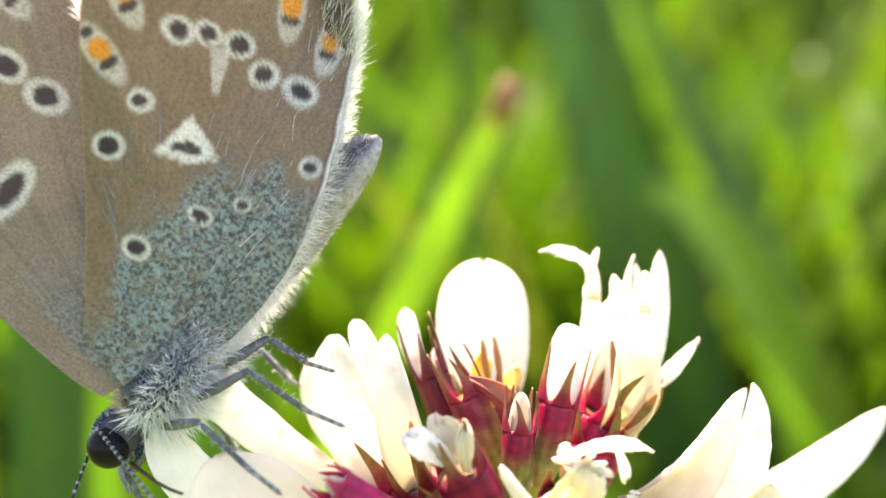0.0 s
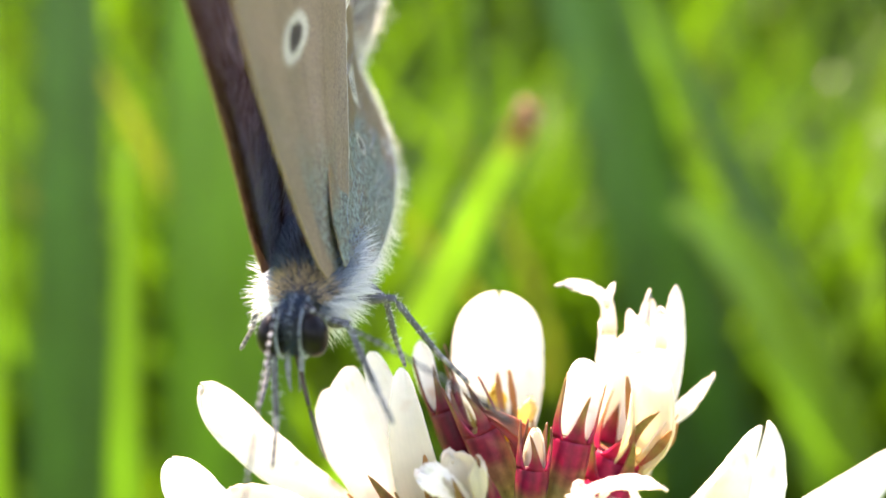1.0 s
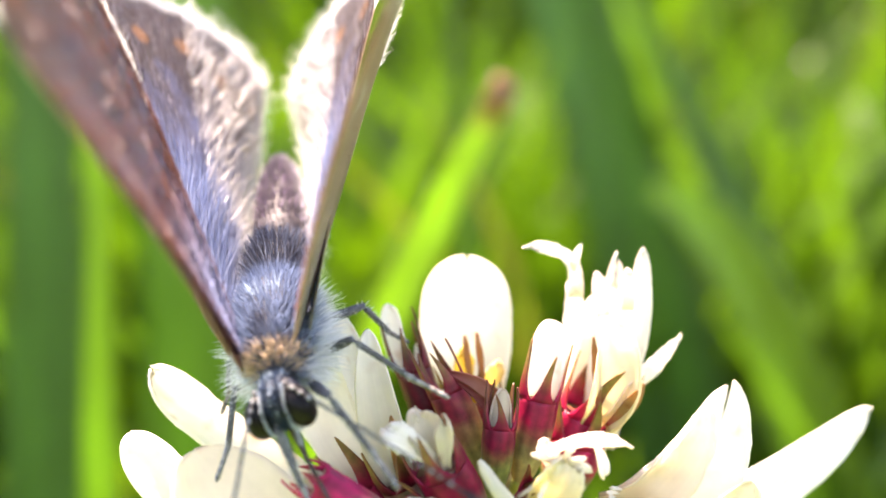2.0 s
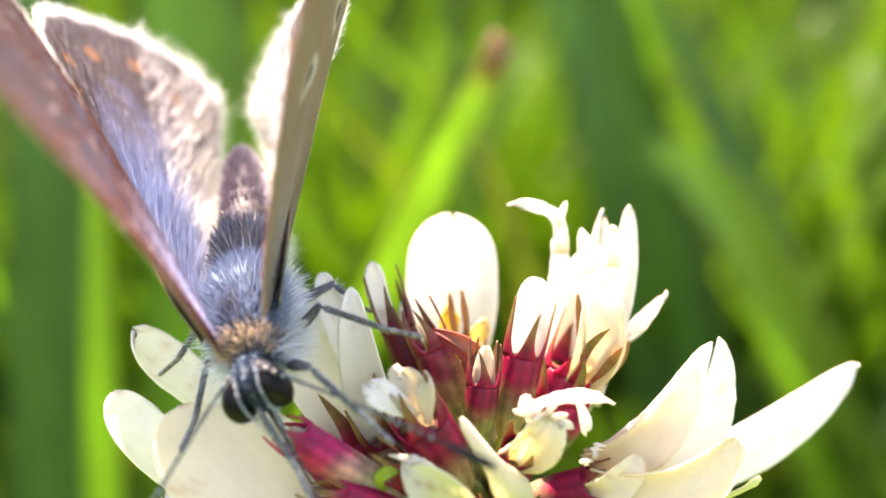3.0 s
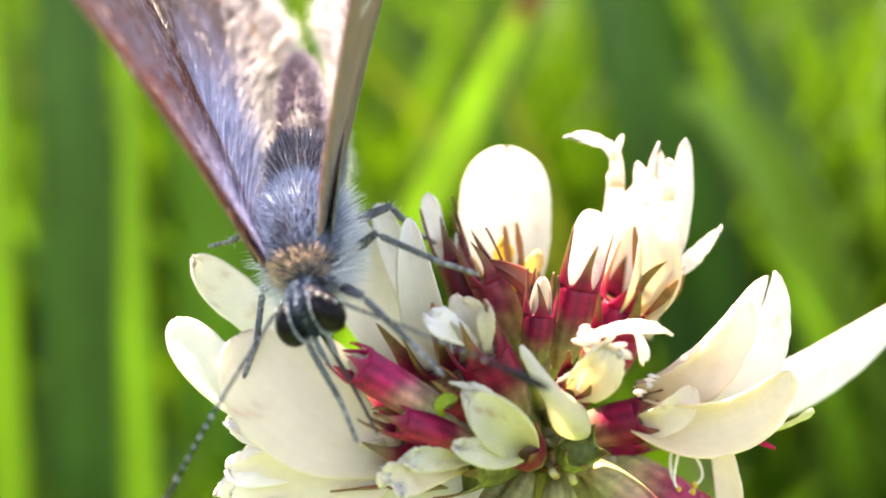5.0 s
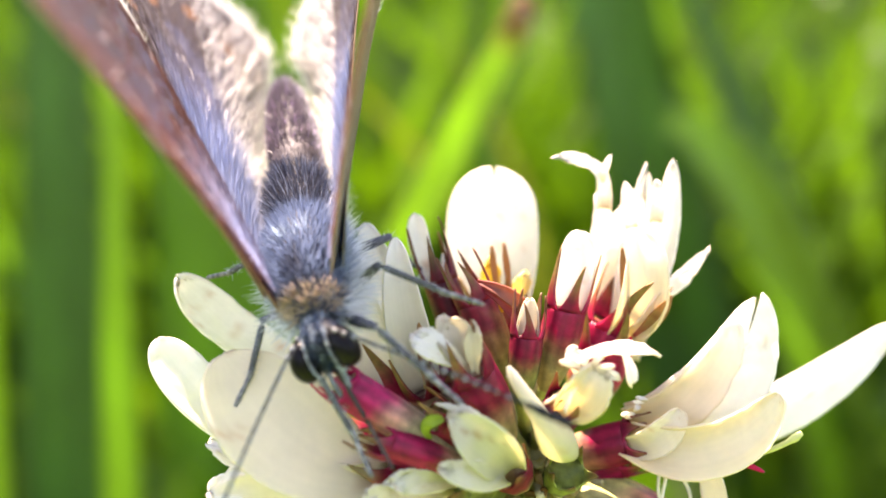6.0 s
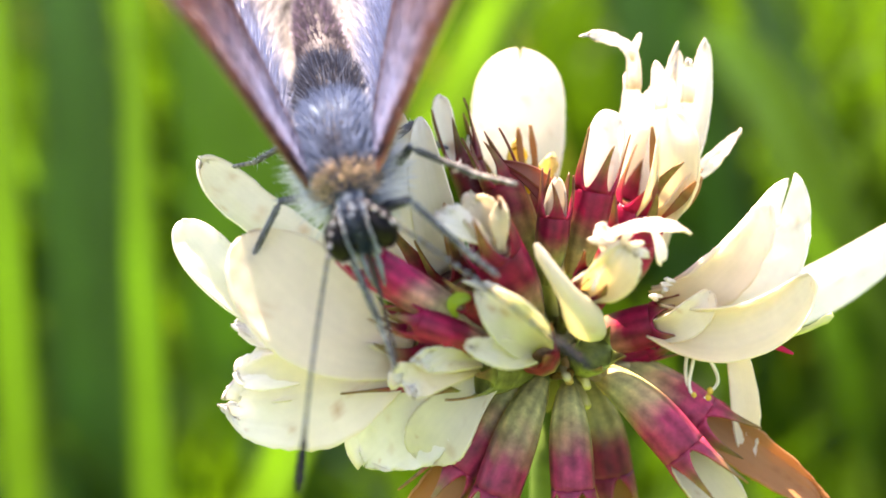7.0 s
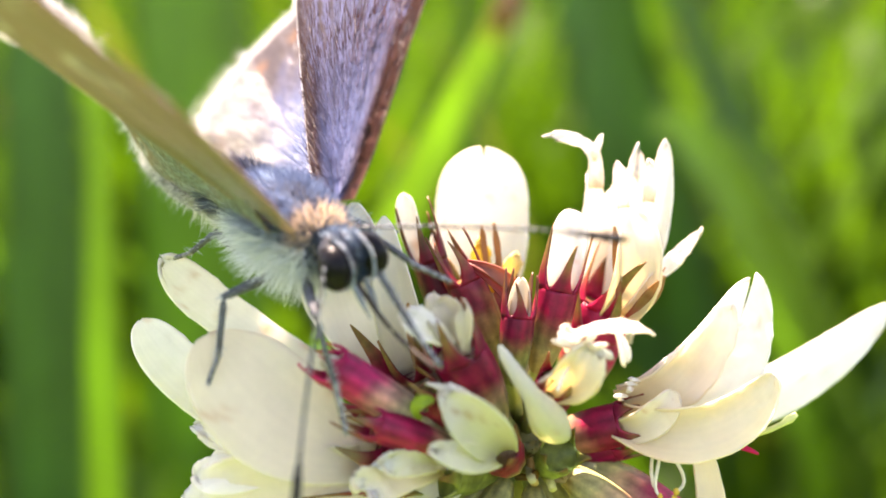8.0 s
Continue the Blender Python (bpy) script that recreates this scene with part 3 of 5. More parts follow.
# the wilted one with a frayed white tip
c = floret([(-1.0, -3.6, 2.6), (-1.95, -4.8, 4.4), (-2.9, -5.0, 6.3)], 0.86, 0.62, 1.5, upper=CRIMSON * 0.72, lower=np.array((0.60, 0.50, 0.28)), root=(-0.3, -0.5, 1.2), flare=0.02, toothcol=(0.32, 0.13, 0.08), turn=0.4, pink=0.7)
o = (-1.0, -3.6, 2.6)
petal([(-2.0, -4.9, 4.6), (-2.4, -5.4, 5.6), (-2.7, -5.3, 6.2), (-2.95, -4.9, 6.8)], 1.3, (0.2, -1, 0.2), 2.4, c, o, CREAM * 0.72, tipcolor=CREAM, name="banner", jag=0.3, n=1.5, ruffle=0.12)
petal([(-2.3, -5.3, 5.2), (-2.9, -5.7, 5.7), (-3.4, -5.6, 6.0), (-3.85, -5.4, 6.2)], 0.85, (0.1, -1, 0.4), 1.0, c, o, WHITE, name="wing_petal", jag=0.35, ruffle=0.2)
petal([(-2.0, -5.2, 5.0), (-2.05, -5.6, 5.8), (-2.1, -5.4, 6.6)], 0.55, (0, -1, 0.1), 1.4, c, o, CREAM * 0.9, name="keel", jag=0.3, ruffle=0.14, n=1.4)

# pale pointed florets beside the insect
c = floret([(-2.4, -2.0, 2.2), (-3.4, -2.8, 3.8), (-4.1, -3.2, 5.6)], 0.82, 0.55, 1.5, root=(-0.5, -0.2, 1.8), upper=CRIMSON * 0.6, lower=IVORY * 0.9, toothcol=BROWN, pink=0.3, flare=0.05)
o = (-2.4, -2.0, 2.2)
petal([(-3.5, -2.9, 3.9), (-4.0, -3.5, 5.5), (-4.3, -3.1, 7.1), (-4.42, -2.4, 8.5)], 1.55, (0.1, -1, 0), 1.7, c, o, np.array((0.80, 0.77, 0.64)), tipcolor=WHITE, name="banner", sm=0.3, n=1.25, wb=0.75, ruffle=0.08, basecolor=(0.66, 0.62, 0.44))
petal([(-3.9, -2.2, 4.6), (-4.6, -2.1, 6.4), (-5.2, -1.6, 8.0), (-5.5, -1.2, 8.8)], 1.0, (0.3, -1, 0), 1.4, c, o, WHITE, name="wing_petal", sm=0.55, n=1.8, wb=0.6)
petal([(-3.4, -3.4, 4.0), (-3.5, -3.8, 5.0), (-3.65, -3.6, 6.1)], 0.28, (0.2, -1, 0), 0.8, c, o, BROWN * 1.4, name="tooth", n=1.2, nu=14, nv=7, basecolor=CREAM * 0.7)
c = floret([(-3.2, -1.8, 2.0), (-4.6, -2.2, 3.6), (-5.6, -1.8, 5.2)], 0.95, 0.5, 1.7, root=(-0.6, -0.3, 1.4), toothcol=BROWN)
o = (-3.2, -1.8, 2.0)
petal([(-4.2, -1.6, 3.2), (-5.4, -1.8, 4.6), (-6.1, -1.6, 6.4), (-6.15, -1.0, 8.3)], 2.0, (-0.2, -1, 0.1), 1.5, c, o, WHITE, name="banner", sm=0.5, n=2.0, wb=0.5)
petal([(-4.2, -1.2, 3.2), (-6.0, -1.0, 4.8), (-6.9, -0.6, 6.2), (-7.0, -0.2, 7.4)], 1.5, (-0.4, -1, 0.1), 1.2, c, o, WHITE, name="wing_petal", sm=0.5, n=2.0, wb=0.5)

# open florets spreading to one side
c = PRESSED_UP = floret([(-3.0, -1.0, 1.2), (-5.0, -1.2, 2.4), (-7.0, -1.4, 3.6)], 0.9, 0.5, 1.5, root=(-0.7, -0.2, 0.9))
o = (-3.0, -1.0, 1.2)
petal([(-5.0, -1.0, 2.6), (-7.6, -1.2, 3.9), (-9.8, -1.6, 5.1), (-11.35, -2.0, 7.25)], 1.5, (0.2, -1, 0.5), 1.0, c, o, WHITE, name="banner", sm=0.7, n=3.2, wb=0.5, ruffle=0.09, jag=0.05)
c = PRESSED_LOW = floret([(-3.4, -2.6, 0.6), (-5.4, -3.0, 1.3), (-7.0, -3.2, 2.0)], 0.95, 0.5, 1.5, root=(-0.8, -0.4, 0.5))
o = (-3.4, -2.6, 0.6)
petal([(-5.4, -3.0, 1.3), (-7.8, -3.4, 1.8), (-10.4, -3.6, 3.4), (-11.65, -3.0, 5.4)], 1.7, (0.3, -1, 0.5), 1.1, c, o, WHITE, name="banner", sm=0.68, n=3.0, wb=0.5)
petal([(-5.6, -2.8, 1.3), (-7.6, -3.6, 2.3), (-9.0, -3.6, 2.6), (-10.1, -3.4, 2.3)], 1.5, (0, -1, 0.6), 1.2, c, o, WHITE, name="wing_petal", sm=0.6, n=1.8, ruffle=0.12, jag=0.12, tipcolor=WHITE)
c = floret([(-3.2, -3.6, 0.9), (-4.6, -4.2, 1.5), (-6.0, -4.6, 1.9)], 1.05, 0.55, 1.6, root=(-0.8, -0.6, 0.6), upper=CRIMSON * 0.8)
o = (-3.2, -3.6, 0.9)
petal([(-4.6, -4.4, 1.6), (-6.6, -5.4, 2.4), (-8.0, -5.6, 3.6), (-9.2, -5.0, 5.4)], 3.4, (0.5, -1, 0.35), 0.9, c, o, np.array((0.88, 0.81, 0.71)), name="banner", sm=0.55, n=2.4, wb=0.4, ruffle=0.05)
petal([(-4.8, -4.6, 1.6), (-6.4, -5.4, 0.9), (-8.6, -5.0, 0.2), (-10.4, -4.4, 0.2)], 3.3, (0.1, -1, 0.05), 0.8, c, o, np.array((0.90, 0.83, 0.73)), tipcolor=WHITE, name="wing_petal", sm=0.5, n=1.9, wb=0.4, ruffle=0.18, jag=0.16)
petal([(-4.6, -4.0, 1.5), (-6.6, -4.6, 1.5), (-8.4, -4.2, 1.2), (-9.6, -3.8, 0.6)], 2.2, (0.1, -1, 0.7), 1.2, c, o, CREAM, name="keel", tipcolor=WHITE)
petal([(-5.6, -4.0, 2.0), (-7.4, -4.6, 2.2), (-8.8, -4.6, 2.2), (-10.0, -4.3, 2.6)], 1.1, (0.1, -1, 0.6), 1.2, c, o, WHITE, name="keel", sm=0.6, n=1.8, ruffle=0.16, jag=0.2)
petal([(-7.0, -4.8, 1.3), (-8.2, -5.0, 1.3), (-9.2, -4.8, 1.3), (-9.9, -4.5, 1.1)], 1.2, (0.2, -1, 0.4), 1.0, c, o, WHITE, name="wing_petal", sm=0.6, n=1.8, ruffle=0.16, jag=0.16)

# crimson calyces below the insect
bud([(-2.4, -4.2, 2.2), (-4.2, -5.8, 3.8), (-6.0, -5.7, 4.95)], 0.62, 0.88, CREAM * 0.9, tip=0.97, root=(-0.5, -0.6, 0.9), tooth=0.8, upper=np.array((0.64, 0.02, 0.14)), lower=np.array((0.72, 0.62, 0.40)), toothcol=CRIMSON * 1.2, flare=-0.45, pink=0.62)
floret([(-1.8, -4.4, 1.7), (-3.4, -5.9, 2.8), (-5.1, -5.9, 3.35)], 0.52, 0.8, 1.1, root=(-0.4, -0.7, 0.7), upper=CRIMSON * 0.9, lower=np.array((0.60, 0.48, 0.26)), toothcol=(0.34, 0.16, 0.08), flare=-0.2, pink=0.75)
c = floret([(-1.6, -3.4, 2.2), (-2.9, -5.0, 3.4), (-4.0, -5.4, 4.5)], 0.6, 0.6, 1.2, root=(-0.4, -0.6, 1.2), upper=MAROON * 1.7, flare=0.02, nteeth=3, toothcol=(0.34, 0.18, 0.06))
petal([(-3.2, -5.6, 3.2), (-3.5, -6.1, 3.6), (-3.3, -6.1, 3.9), (-2.85, -5.8, 3.8)], 0.36, (0, -1, 0.3), 0.8, c, (-1.6, -3.4, 2.2), (0.34, 0.46, 0.05), name="bract", label="small lime green bract", basecolor=(0.3, 0.38, 0.05), ruffle=0.12, nu=18, nv=11)

# pale drooping and withered ones towards the viewer
c = floret([(-0.5, -2.6, 0.9), (-0.9, -4.2, 1.8), (-1.4, -5.6, 2.8)], 0.7, 0.6, 1.2, root=(-0.2, -0.7, 0.7), upper=MAROON * 1.5, lower=np.array((0.52, 0.48, 0.22)), toothcol=(0.36, 0.16, 0.09))
o = (-0.5, -2.6, 0.9)
petal([(-0.9, -4.9, 2.1), (-1.3, -6.1, 2.9), (-2.0, -6.5, 3.7), (-2.7, -6.2, 4.05)], 1.7, (-0.1, -1, 0.2), 2.2, c, o, np.array((0.70, 0.69, 0.50)), name="banner", basecolor=(0.62, 0.60, 0.36), tipcolor=(0.78, 0.76, 0.62), ruffle=0.10, jag=0.14, sm=0.45, n=1.9, wb=0.55)
petal([(-1.1, -5.2, 1.9), (-1.7, -6.2, 2.2), (-2.4, -6.5, 2.5), (-3.0, -6.3, 2.6)], 0.9, (-0.2, -1, 0.5), 1.4, c, o, np.array((0.76, 0.74, 0.60)), name="wing_petal", basecolor=(0.58, 0.56, 0.32), ruffle=0.24, jag=0.3, sm=0.45, n=1.6, wb=0.5)
petal([(-1.2, -5.0, 2.9), (-1.8, -5.9, 3.6), (-2.6, -6.1, 4.2), (-3.2, -5.9, 4.3)], 0.7, (-0.2, -1, 0.4), 1.2, c, o, np.array((0.84, 0.80, 0.68)), name="wing_petal", jag=0.4, ruffle=0.22, nu=20, nv=13)
c = floret([(0.5, -2.6, 0.8), (0.8, -3.9, 1.6), (0.95, -4.7, 2.2)], 0.6, 0.6, 0.9, root=(0.1, -0.7, 0.6), upper=GREENISH)
o = (0.5, -2.6, 0.8)
petal([(0.95, -5.0, 2.5), (0.6, -6.0, 3.0), (-0.45, -6.2, 4.4), (-1.07, -5.8, 5.35)], 2.6, (-0.4, 1, 0), 5.0, c, o, np.array((0.72, 0.70, 0.54)), name="banner", tipcolor=(0.78, 0.76, 0.66), basecolor=(0.56, 0.57, 0.34), shape=[(0, 0.45), (0.06, 0.8), (0.18, 1.0), (0.36, 0.85), (0.55, 0.48), (0.75, 0.34), (0.93, 0.24), (1, 0.05)])

c = floret([(0.1, -3.0, 2.4), (0.55, -4.3, 3.6), (1.1, -5.0, 4.8)], 0.66, 0.6, 1.0, root=(0.1, -0.5, 1.4), upper=CRIMSON * 0.65, flare=0.2, toothcol=(0.34, 0.16, 0.08))
o = (0.1, -3.0, 2.4)
petal([(0.5, -4.6, 3.7), (0.9, -5.4, 4.1), (1.4, -5.4, 4.8), (1.5, -5.0, 5.5)], 1.7, (0.1, -1, 0.2), 2.6, c, o, np.array((0.80, 0.72, 0.46)), tipcolor=WHITE, basecolor=(0.74, 0.62, 0.32), name="banner", sm=0.5, n=1.6, ruffle=0.16, jag=0.3)
petal([(0.9, -5.1, 5.3), (1.6, -5.3, 5.9), (2.5, -5.3, 5.7), (3.35, -5.0, 5.5)], 0.62, (0, -0.4, 1), 0.9, c, o, WHITE, name="wing_petal", sm=0.6, n=2.6, wb=0.7, ruffle=0.16, jag=0.22)
petal([(0.9, -5.0, 5.0), (0.8, -5.5, 5.5), (0.9, -5.5, 5.95)], 0.6, (0, -1, 0.4), 1.0, c, o, WHITE, name="wing_petal", jag=0.4, ruffle=0.2, nu=18, nv=13)
fray = np.random.default_rng(31)
for k in range(9):
    a = fray.uniform(-0.6, 3.9)
    p0 = np.array((1.2 + 0.35 * np.cos(a), -5.3, 4.9 + 0.35 * np.sin(a)))
    out = np.array((np.cos(a), fray.uniform(-0.5, 0.1), np.sin(a) - 0.5)) * fray.uniform(0.5, 1.05)
    petal([p0, p0 + out * 0.5 + [0, -0.15, 0.15], p0 + out + fray.normal(size=3) * 0.15], fray.uniform(0.10, 0.24), (0.1, -1, 0.3), 1.0, c, o, WHITE if k % 3 else CREAM * 0.8, name="petal_shred", jag=0.3, ruffle=0.14, n=1.3, nu=12, nv=7, twist=fray.normal() * 0.6)
petal([(2.2, -4.9, 5.6), (2.5, -5.2, 5.2), (2.45, -5.2, 4.5)], 0.32, (0, -1, 0.3), 0.8, c, o, WHITE, name="petal_shred", jag=0.3, ruffle=0.12, nu=14, nv=9)

# the open floret that stretches out on the other side
c = floret([(0.8, -1.0, 1.2), (1.9, -1.8, 1.7), (3.4, -2.1, 2.2)], 0.74, 0.85, 0.8, root=(0.2, -0.1, 0.7), lower=np.array((0.62, 0.42, 0.24)), upper=CRIMSON * 0.7, flare=0.02, toothcol=(0.32, 0.10, 0.07), pink=0.7)
o = (0.8, -1.0, 1.2)
TAN = np.array((0.88, 0.75, 0.52))
petal([(3.0, -1.2, 2.4), (5.1, -2.2, 2.6), (6.3, -2.0, 3.9), (6.95, -1.6, 6.9)], 3.0, (-0.05, -1, 0.1), 1.7, c, o, WHITE, name="wing_petal", sm=0.42, n=1.9, wb=0.5, notch=0.16, ruffle=0.12, jag=0.04, basecolor=TAN)
petal([(3.0, -1.6, 2.6), (4.3, -2.4, 3.0), (5.3, -2.4, 4.1), (6.2, -1.8, 6.0)], 1.9, (0.2, -1, -0.1), 1.6, c, o, (0.90, 0.82, 0.66), tipcolor=WHITE, name="wing_petal", sm=0.5, n=1.7, wb=0.7, ruffle=0.14, jag=0.05, basecolor=TAN)
petal([(3.0, -0.6, 1.6), (6.5, 0.2, 1.2), (9.4, 0.8, 2.4), (12.6, 1.5, 5.3)], 1.75, (0.2, -1, 0.4), 0.9, c, o, WHITE, name="banner", sm=0.55, n=1.9, wb=0.45, ruffle=0.07, jag=0.03)
petal([(2.9, -2.2, 2.2), (4.2, -3.1, 1.8), (6.2, -3.2, 2.0), (7.4, -2.5, 3.8)], 2.2, (0, -1, 0.15), 2.6, c, o, np.array((0.91, 0.82, 0.64)), name="keel", sm=0.45, n=2.2, wb=0.65, ruffle=0.14, tipcolor=(0.90, 0.82, 0.64), basecolor=TAN)
petal([(2.9, -2.4, 2.0), (3.5, -3.0, 2.2), (4.1, -3.1, 2.8), (4.3, -2.9, 3.4)], 1.2, (0.1, -1, 0.1), 1.8, c, o, np.array((0.92, 0.86, 0.72)), name="keel", sm=0.5, n=1.7, wb=0.7, ruffle=0.14, jag=0.06, basecolor=TAN)
petal([(5.6, -2.8, 1.8), (6.3, -2.9, 1.75), (6.95, -2.9, 1.4)], 0.2, (0, -1, 0.4), 0.8, c, o, CRIMSON * 1.2, name="tooth", n=1.2, nu=12, nv=7, basecolor=CREAM)
for k in range(6):
    p0 = np.array((2.9 + 0.1 * k, -2.4, 2.9 + 0.12 * k))
    petal([p0, p0 + [-0.25, -0.3, 0.15], p0 + [-0.3 + fray.normal() * 0.2, -0.5, 0.3 * fray.random()]], 0.13, (0.1, -1, 0.3), 0.8, c, o, WHITE, name="petal_shred", jag=0.3, ruffle=0.1, n=1.3, nu=10, nv=5)
sty = bez([(4.4, -2.4, 1.7), (5.9, -2.8, 1.7), (7.2, -2.9, 1.9), (8.05, -2.85, 2.65)], np.linspace(0, 1, 14))
tube("style", sty - np.array(o), np.r_[np.linspace(0.10, 0.09, 12), 0.14, 0.08], M_STEM, c, (0.62, 0.64, 0.22), 8)

# dangling shrivelled petal and curled stamens
c = floret([(0.9, -1.0, 0.2), (2.4, -1.4, 1.0), (3.6, -1.9, 1.6)], 0.5, 0.7, 1.0, root=(0.3, -0.2, 0.2), upper=CRIMSON)
o = (0.9, -1.0, 0.2)
petal([(4.6, -2.0, 1.7), (5.7, -2.4, 1.9), (5.65, -2.4, -0.3), (5.9, -2.6, -2.4)], 0.9, (-0.4, -1, 0), 1.2, c, o, CREAM * 1.08, name="banner", sm=0.7, n=1.8, wb=0.3, ruffle=0.12, twist=0.4, basecolor=CREAM)
for ctrl in ([(4.1, -2.2, 1.6), (4.15, -2.5, 0.9), (3.7, -2.6, 0.3), (4.05, -2.7, -0.05)], [(4.2, -2.2, 1.6), (4.6, -2.5, 0.9), (5.1, -2.6, 0.4), (4.55, -2.7, 0.12)], [(4.0, -2.2, 1.5), (3.6, -2.5, 0.7), (3.9, -2.6, -0.4), (4.5, -2.7, -0.1)]):
    st = bez(ctrl, np.linspace(0, 1, 18))
    stamen = tube("stamen", st - np.array(o), np.full(18, 0.055), M_STEM, c, (0.84, 0.82, 0.62), 6)
    v, f = egg(st[-1] - np.array(o), (0.10, 0.08, 0.13), 10, 10, 0.08)
    mesh_part("anther", v, f, M_STEM, stamen, "small yellow anther", np.tile((0.80, 0.55, 0.06), (len(v), 1)))

# stubs of fallen florets round the top of the stalk
stubs = np.random.default_rng(52)
for k in range(22):
    a = stubs.uniform(-2.6, -0.5)
    p0 = np.array((1.1 * np.cos(a), 1.1 * np.sin(a), stubs.uniform(-0.6, 2.2)))
    p1 = p0 + np.array((np.cos(a) * 1.6, np.sin(a) * stubs.uniform(1.6, 3.2), stubs.uniform(-0.6, 0.9)))
    q = bez([p0, (p0 + p1) / 2 + [0, 0, 0.3], p1], np.linspace(0, 1, 8))
    tube("pedicel", q, np.linspace(0.17, 0.12, 8) * stubs.uniform(0.8, 1.3), M_STEM, flower, [(0.56, 0.50, 0.16), (0.55, 0.36, 0.11), (0.52, 0.46, 0.24)][k % 3], 7)
for k in range(7):
    a = stubs.uniform(-2.4, -0.7)
    p0 = np.array((1.6 * np.cos(a), 2.6 * np.sin(a), stubs.uniform(0.0, 1.8)))
    p1 = p0 + [stubs.normal() * 0.7, -1.2, stubs.uniform(0.1, 0.9)]
    petal([p0, (p0 + p1) / 2 + stubs.normal(size=3) * 0.3, p1], stubs.uniform(0.3, 0.6), (0.1, -1, 0.2), 1.6, flower, (0, 0, 0), [RUST * 0.6, (0.46, 0.34, 0.18), (0.52, 0.50, 0.26)][k % 3], name="dry_bract", jag=0.35, ruffle=0.2, n=1.3, nu=14, nv=9, basecolor=(0.3, 0.2, 0.09))

# withered, drooping florets under the head
def spent(ctrl, r, cf, up, petalcol, face, w=1.7):
    c = floret(ctrl, r, cf, 1.6, lower=np.array((0.64, 0.62, 0.25)), upper=up, toothcol=BROWN, root=(ctrl[0][0] * 0.3, ctrl[0][1] * 0.3, 0.1), flare=0.1, pink=0.58)
    b = np.asarray(ctrl[0], float)
    sp = bez(ctrl, np.linspace(cf * 0.7, 1.0, 4))
    petal(sp, w, face, 2.0, c, b, petalcol, name="banner", sm=0.5, n=1.6, ruffle=0.16, jag=0.12, basecolor=petalcol)
    petal(sp + [0.2, 0.3, -0.2], w * 0.8, [-x for x in face], 1.6, c, b, petalcol * 0.9, name="wing_petal", sm=0.5, n=1.5, ruffle=0.16, jag=0.15, basecolor=petalcol)


spent([(-1.1, -1.8, 0.2), (-2.4, -3.6, -0.6), (-3.6, -4.2, -2.6), (-5.4, -4.2, -5.2)], 0.76, 0.55, PINK, RUST, (0, -1, 0.2))
spent([(-0.7, -2.4, 0.2), (-1.5, -4.6, -0.6), (-2.1, -5.0, -2.6), (-3.1, -4.8, -5.8)], 0.74, 0.6, PINK * 0.8, CREAM * 0.8, (0, -1, 0.1))
spent([(0.2, -2.4, 0.0), (0.1, -4.7, -0.6), (0.2, -5.0, -2.6), (0.6, -4.6, -5.6)], 0.68, 0.58, PINK * 0.8, RUST * 0.9, (0.2, -1, 0))
spent([(1.2, -1.8, 0.4), (2.4, -4.2, 0.4), (3.6, -4.9, -1.2), (5.6, -4.8, -3.8)], 0.74, 0.6, PINK, CREAM * 0.85, (0, -1, 0.3))
spent([(1.4, -1.0, 0.4), (3.4, -2.2, 0.2), (5.0, -2.8, -1.6), (8.8, -3.0, -3.8)], 0.85, 0.5, PINK * 1.2, RUST, (0, -1, 0.5))
spent([(-0.8, -0.8, -0.2), (-1.6, -1.4, -1.6), (-2.2, -1.6, -3.4), (-2.6, -1.6, -5.6)], 0.85, 0.6, PINK * 0.7, RUST * 0.8, (0, -1, 0))
spent([(0.8, -0.8, -0.2), (1.4, -1.4, -1.6), (1.8, -1.6, -3.4), (2.0, -1.8, -5.8)], 0.85, 0.6, PINK * 0.7, RUST * 0.8, (0, -1, 0))
c = floret([(-1.0, -2.2, 0.6), (-2.4, -4.4, 1.2), (-3.6, -5.4, 1.4)], 0.7, 0.6, 1.4, root=(-0.3, -0.6, 0.4), upper=GREENISH, toothcol=BROWN)
o = (-1.0, -2.2, 0.6)
petal([(-2.6, -4.6, 1.4), (-3.8, -6.0, 1.6), (-4.6, -6.2, 1.6), (-5.2, -6.0, 1.0)], 1.15, (0.1, -1, 0.5), 1.2, c, o, CREAM, tipcolor=WHITE, name="banner", jag=0.42, ruffle=0.26)
petal([(-2.5, -4.8, 1.6), (-3.3, -6.0, 2.1), (-3.9, -6.3, 2.2), (-4.5, -6.2, 2.0)], 0.8, (0.2, -1, 0.3), 1.6, c, o, IVORY, tipcolor=WHITE * 0.95, name="wing_petal", jag=0.4, ruffle=0.26)
petal([(-2.4, -4.2, 1.0), (-4.0, -4.6, 0.4), (-5.2, -4.4, -0.6), (-6.2, -4.0, -2.2)], 2.9, (0.2, -1, 0.3), 0.9, c, o, WHITE * 0.95, name="wing_petal", sm=0.6, n=1.7, jag=0.12, ruffle=0.12)
petal([(-2.2, -4.2, 0.9), (-3.4, -4.9, 0.2), (-4.0, -4.8, -0.9), (-4.2, -4.4, -1.8)], 2.0, (-0.2, -1, 0.2), 0.9, c, o, IVORY, name="wing_petal", sm=0.6, n=1.7, jag=0.12, ruffle=0.1)



# ---- the butterfly (x to its right, y ahead, z over its back, millimetres) ----
butterfly = new("butterfly")
tagged(butterfly, "small blue-brown butterfly with ringed spots, feeding on clover", "butterfly")


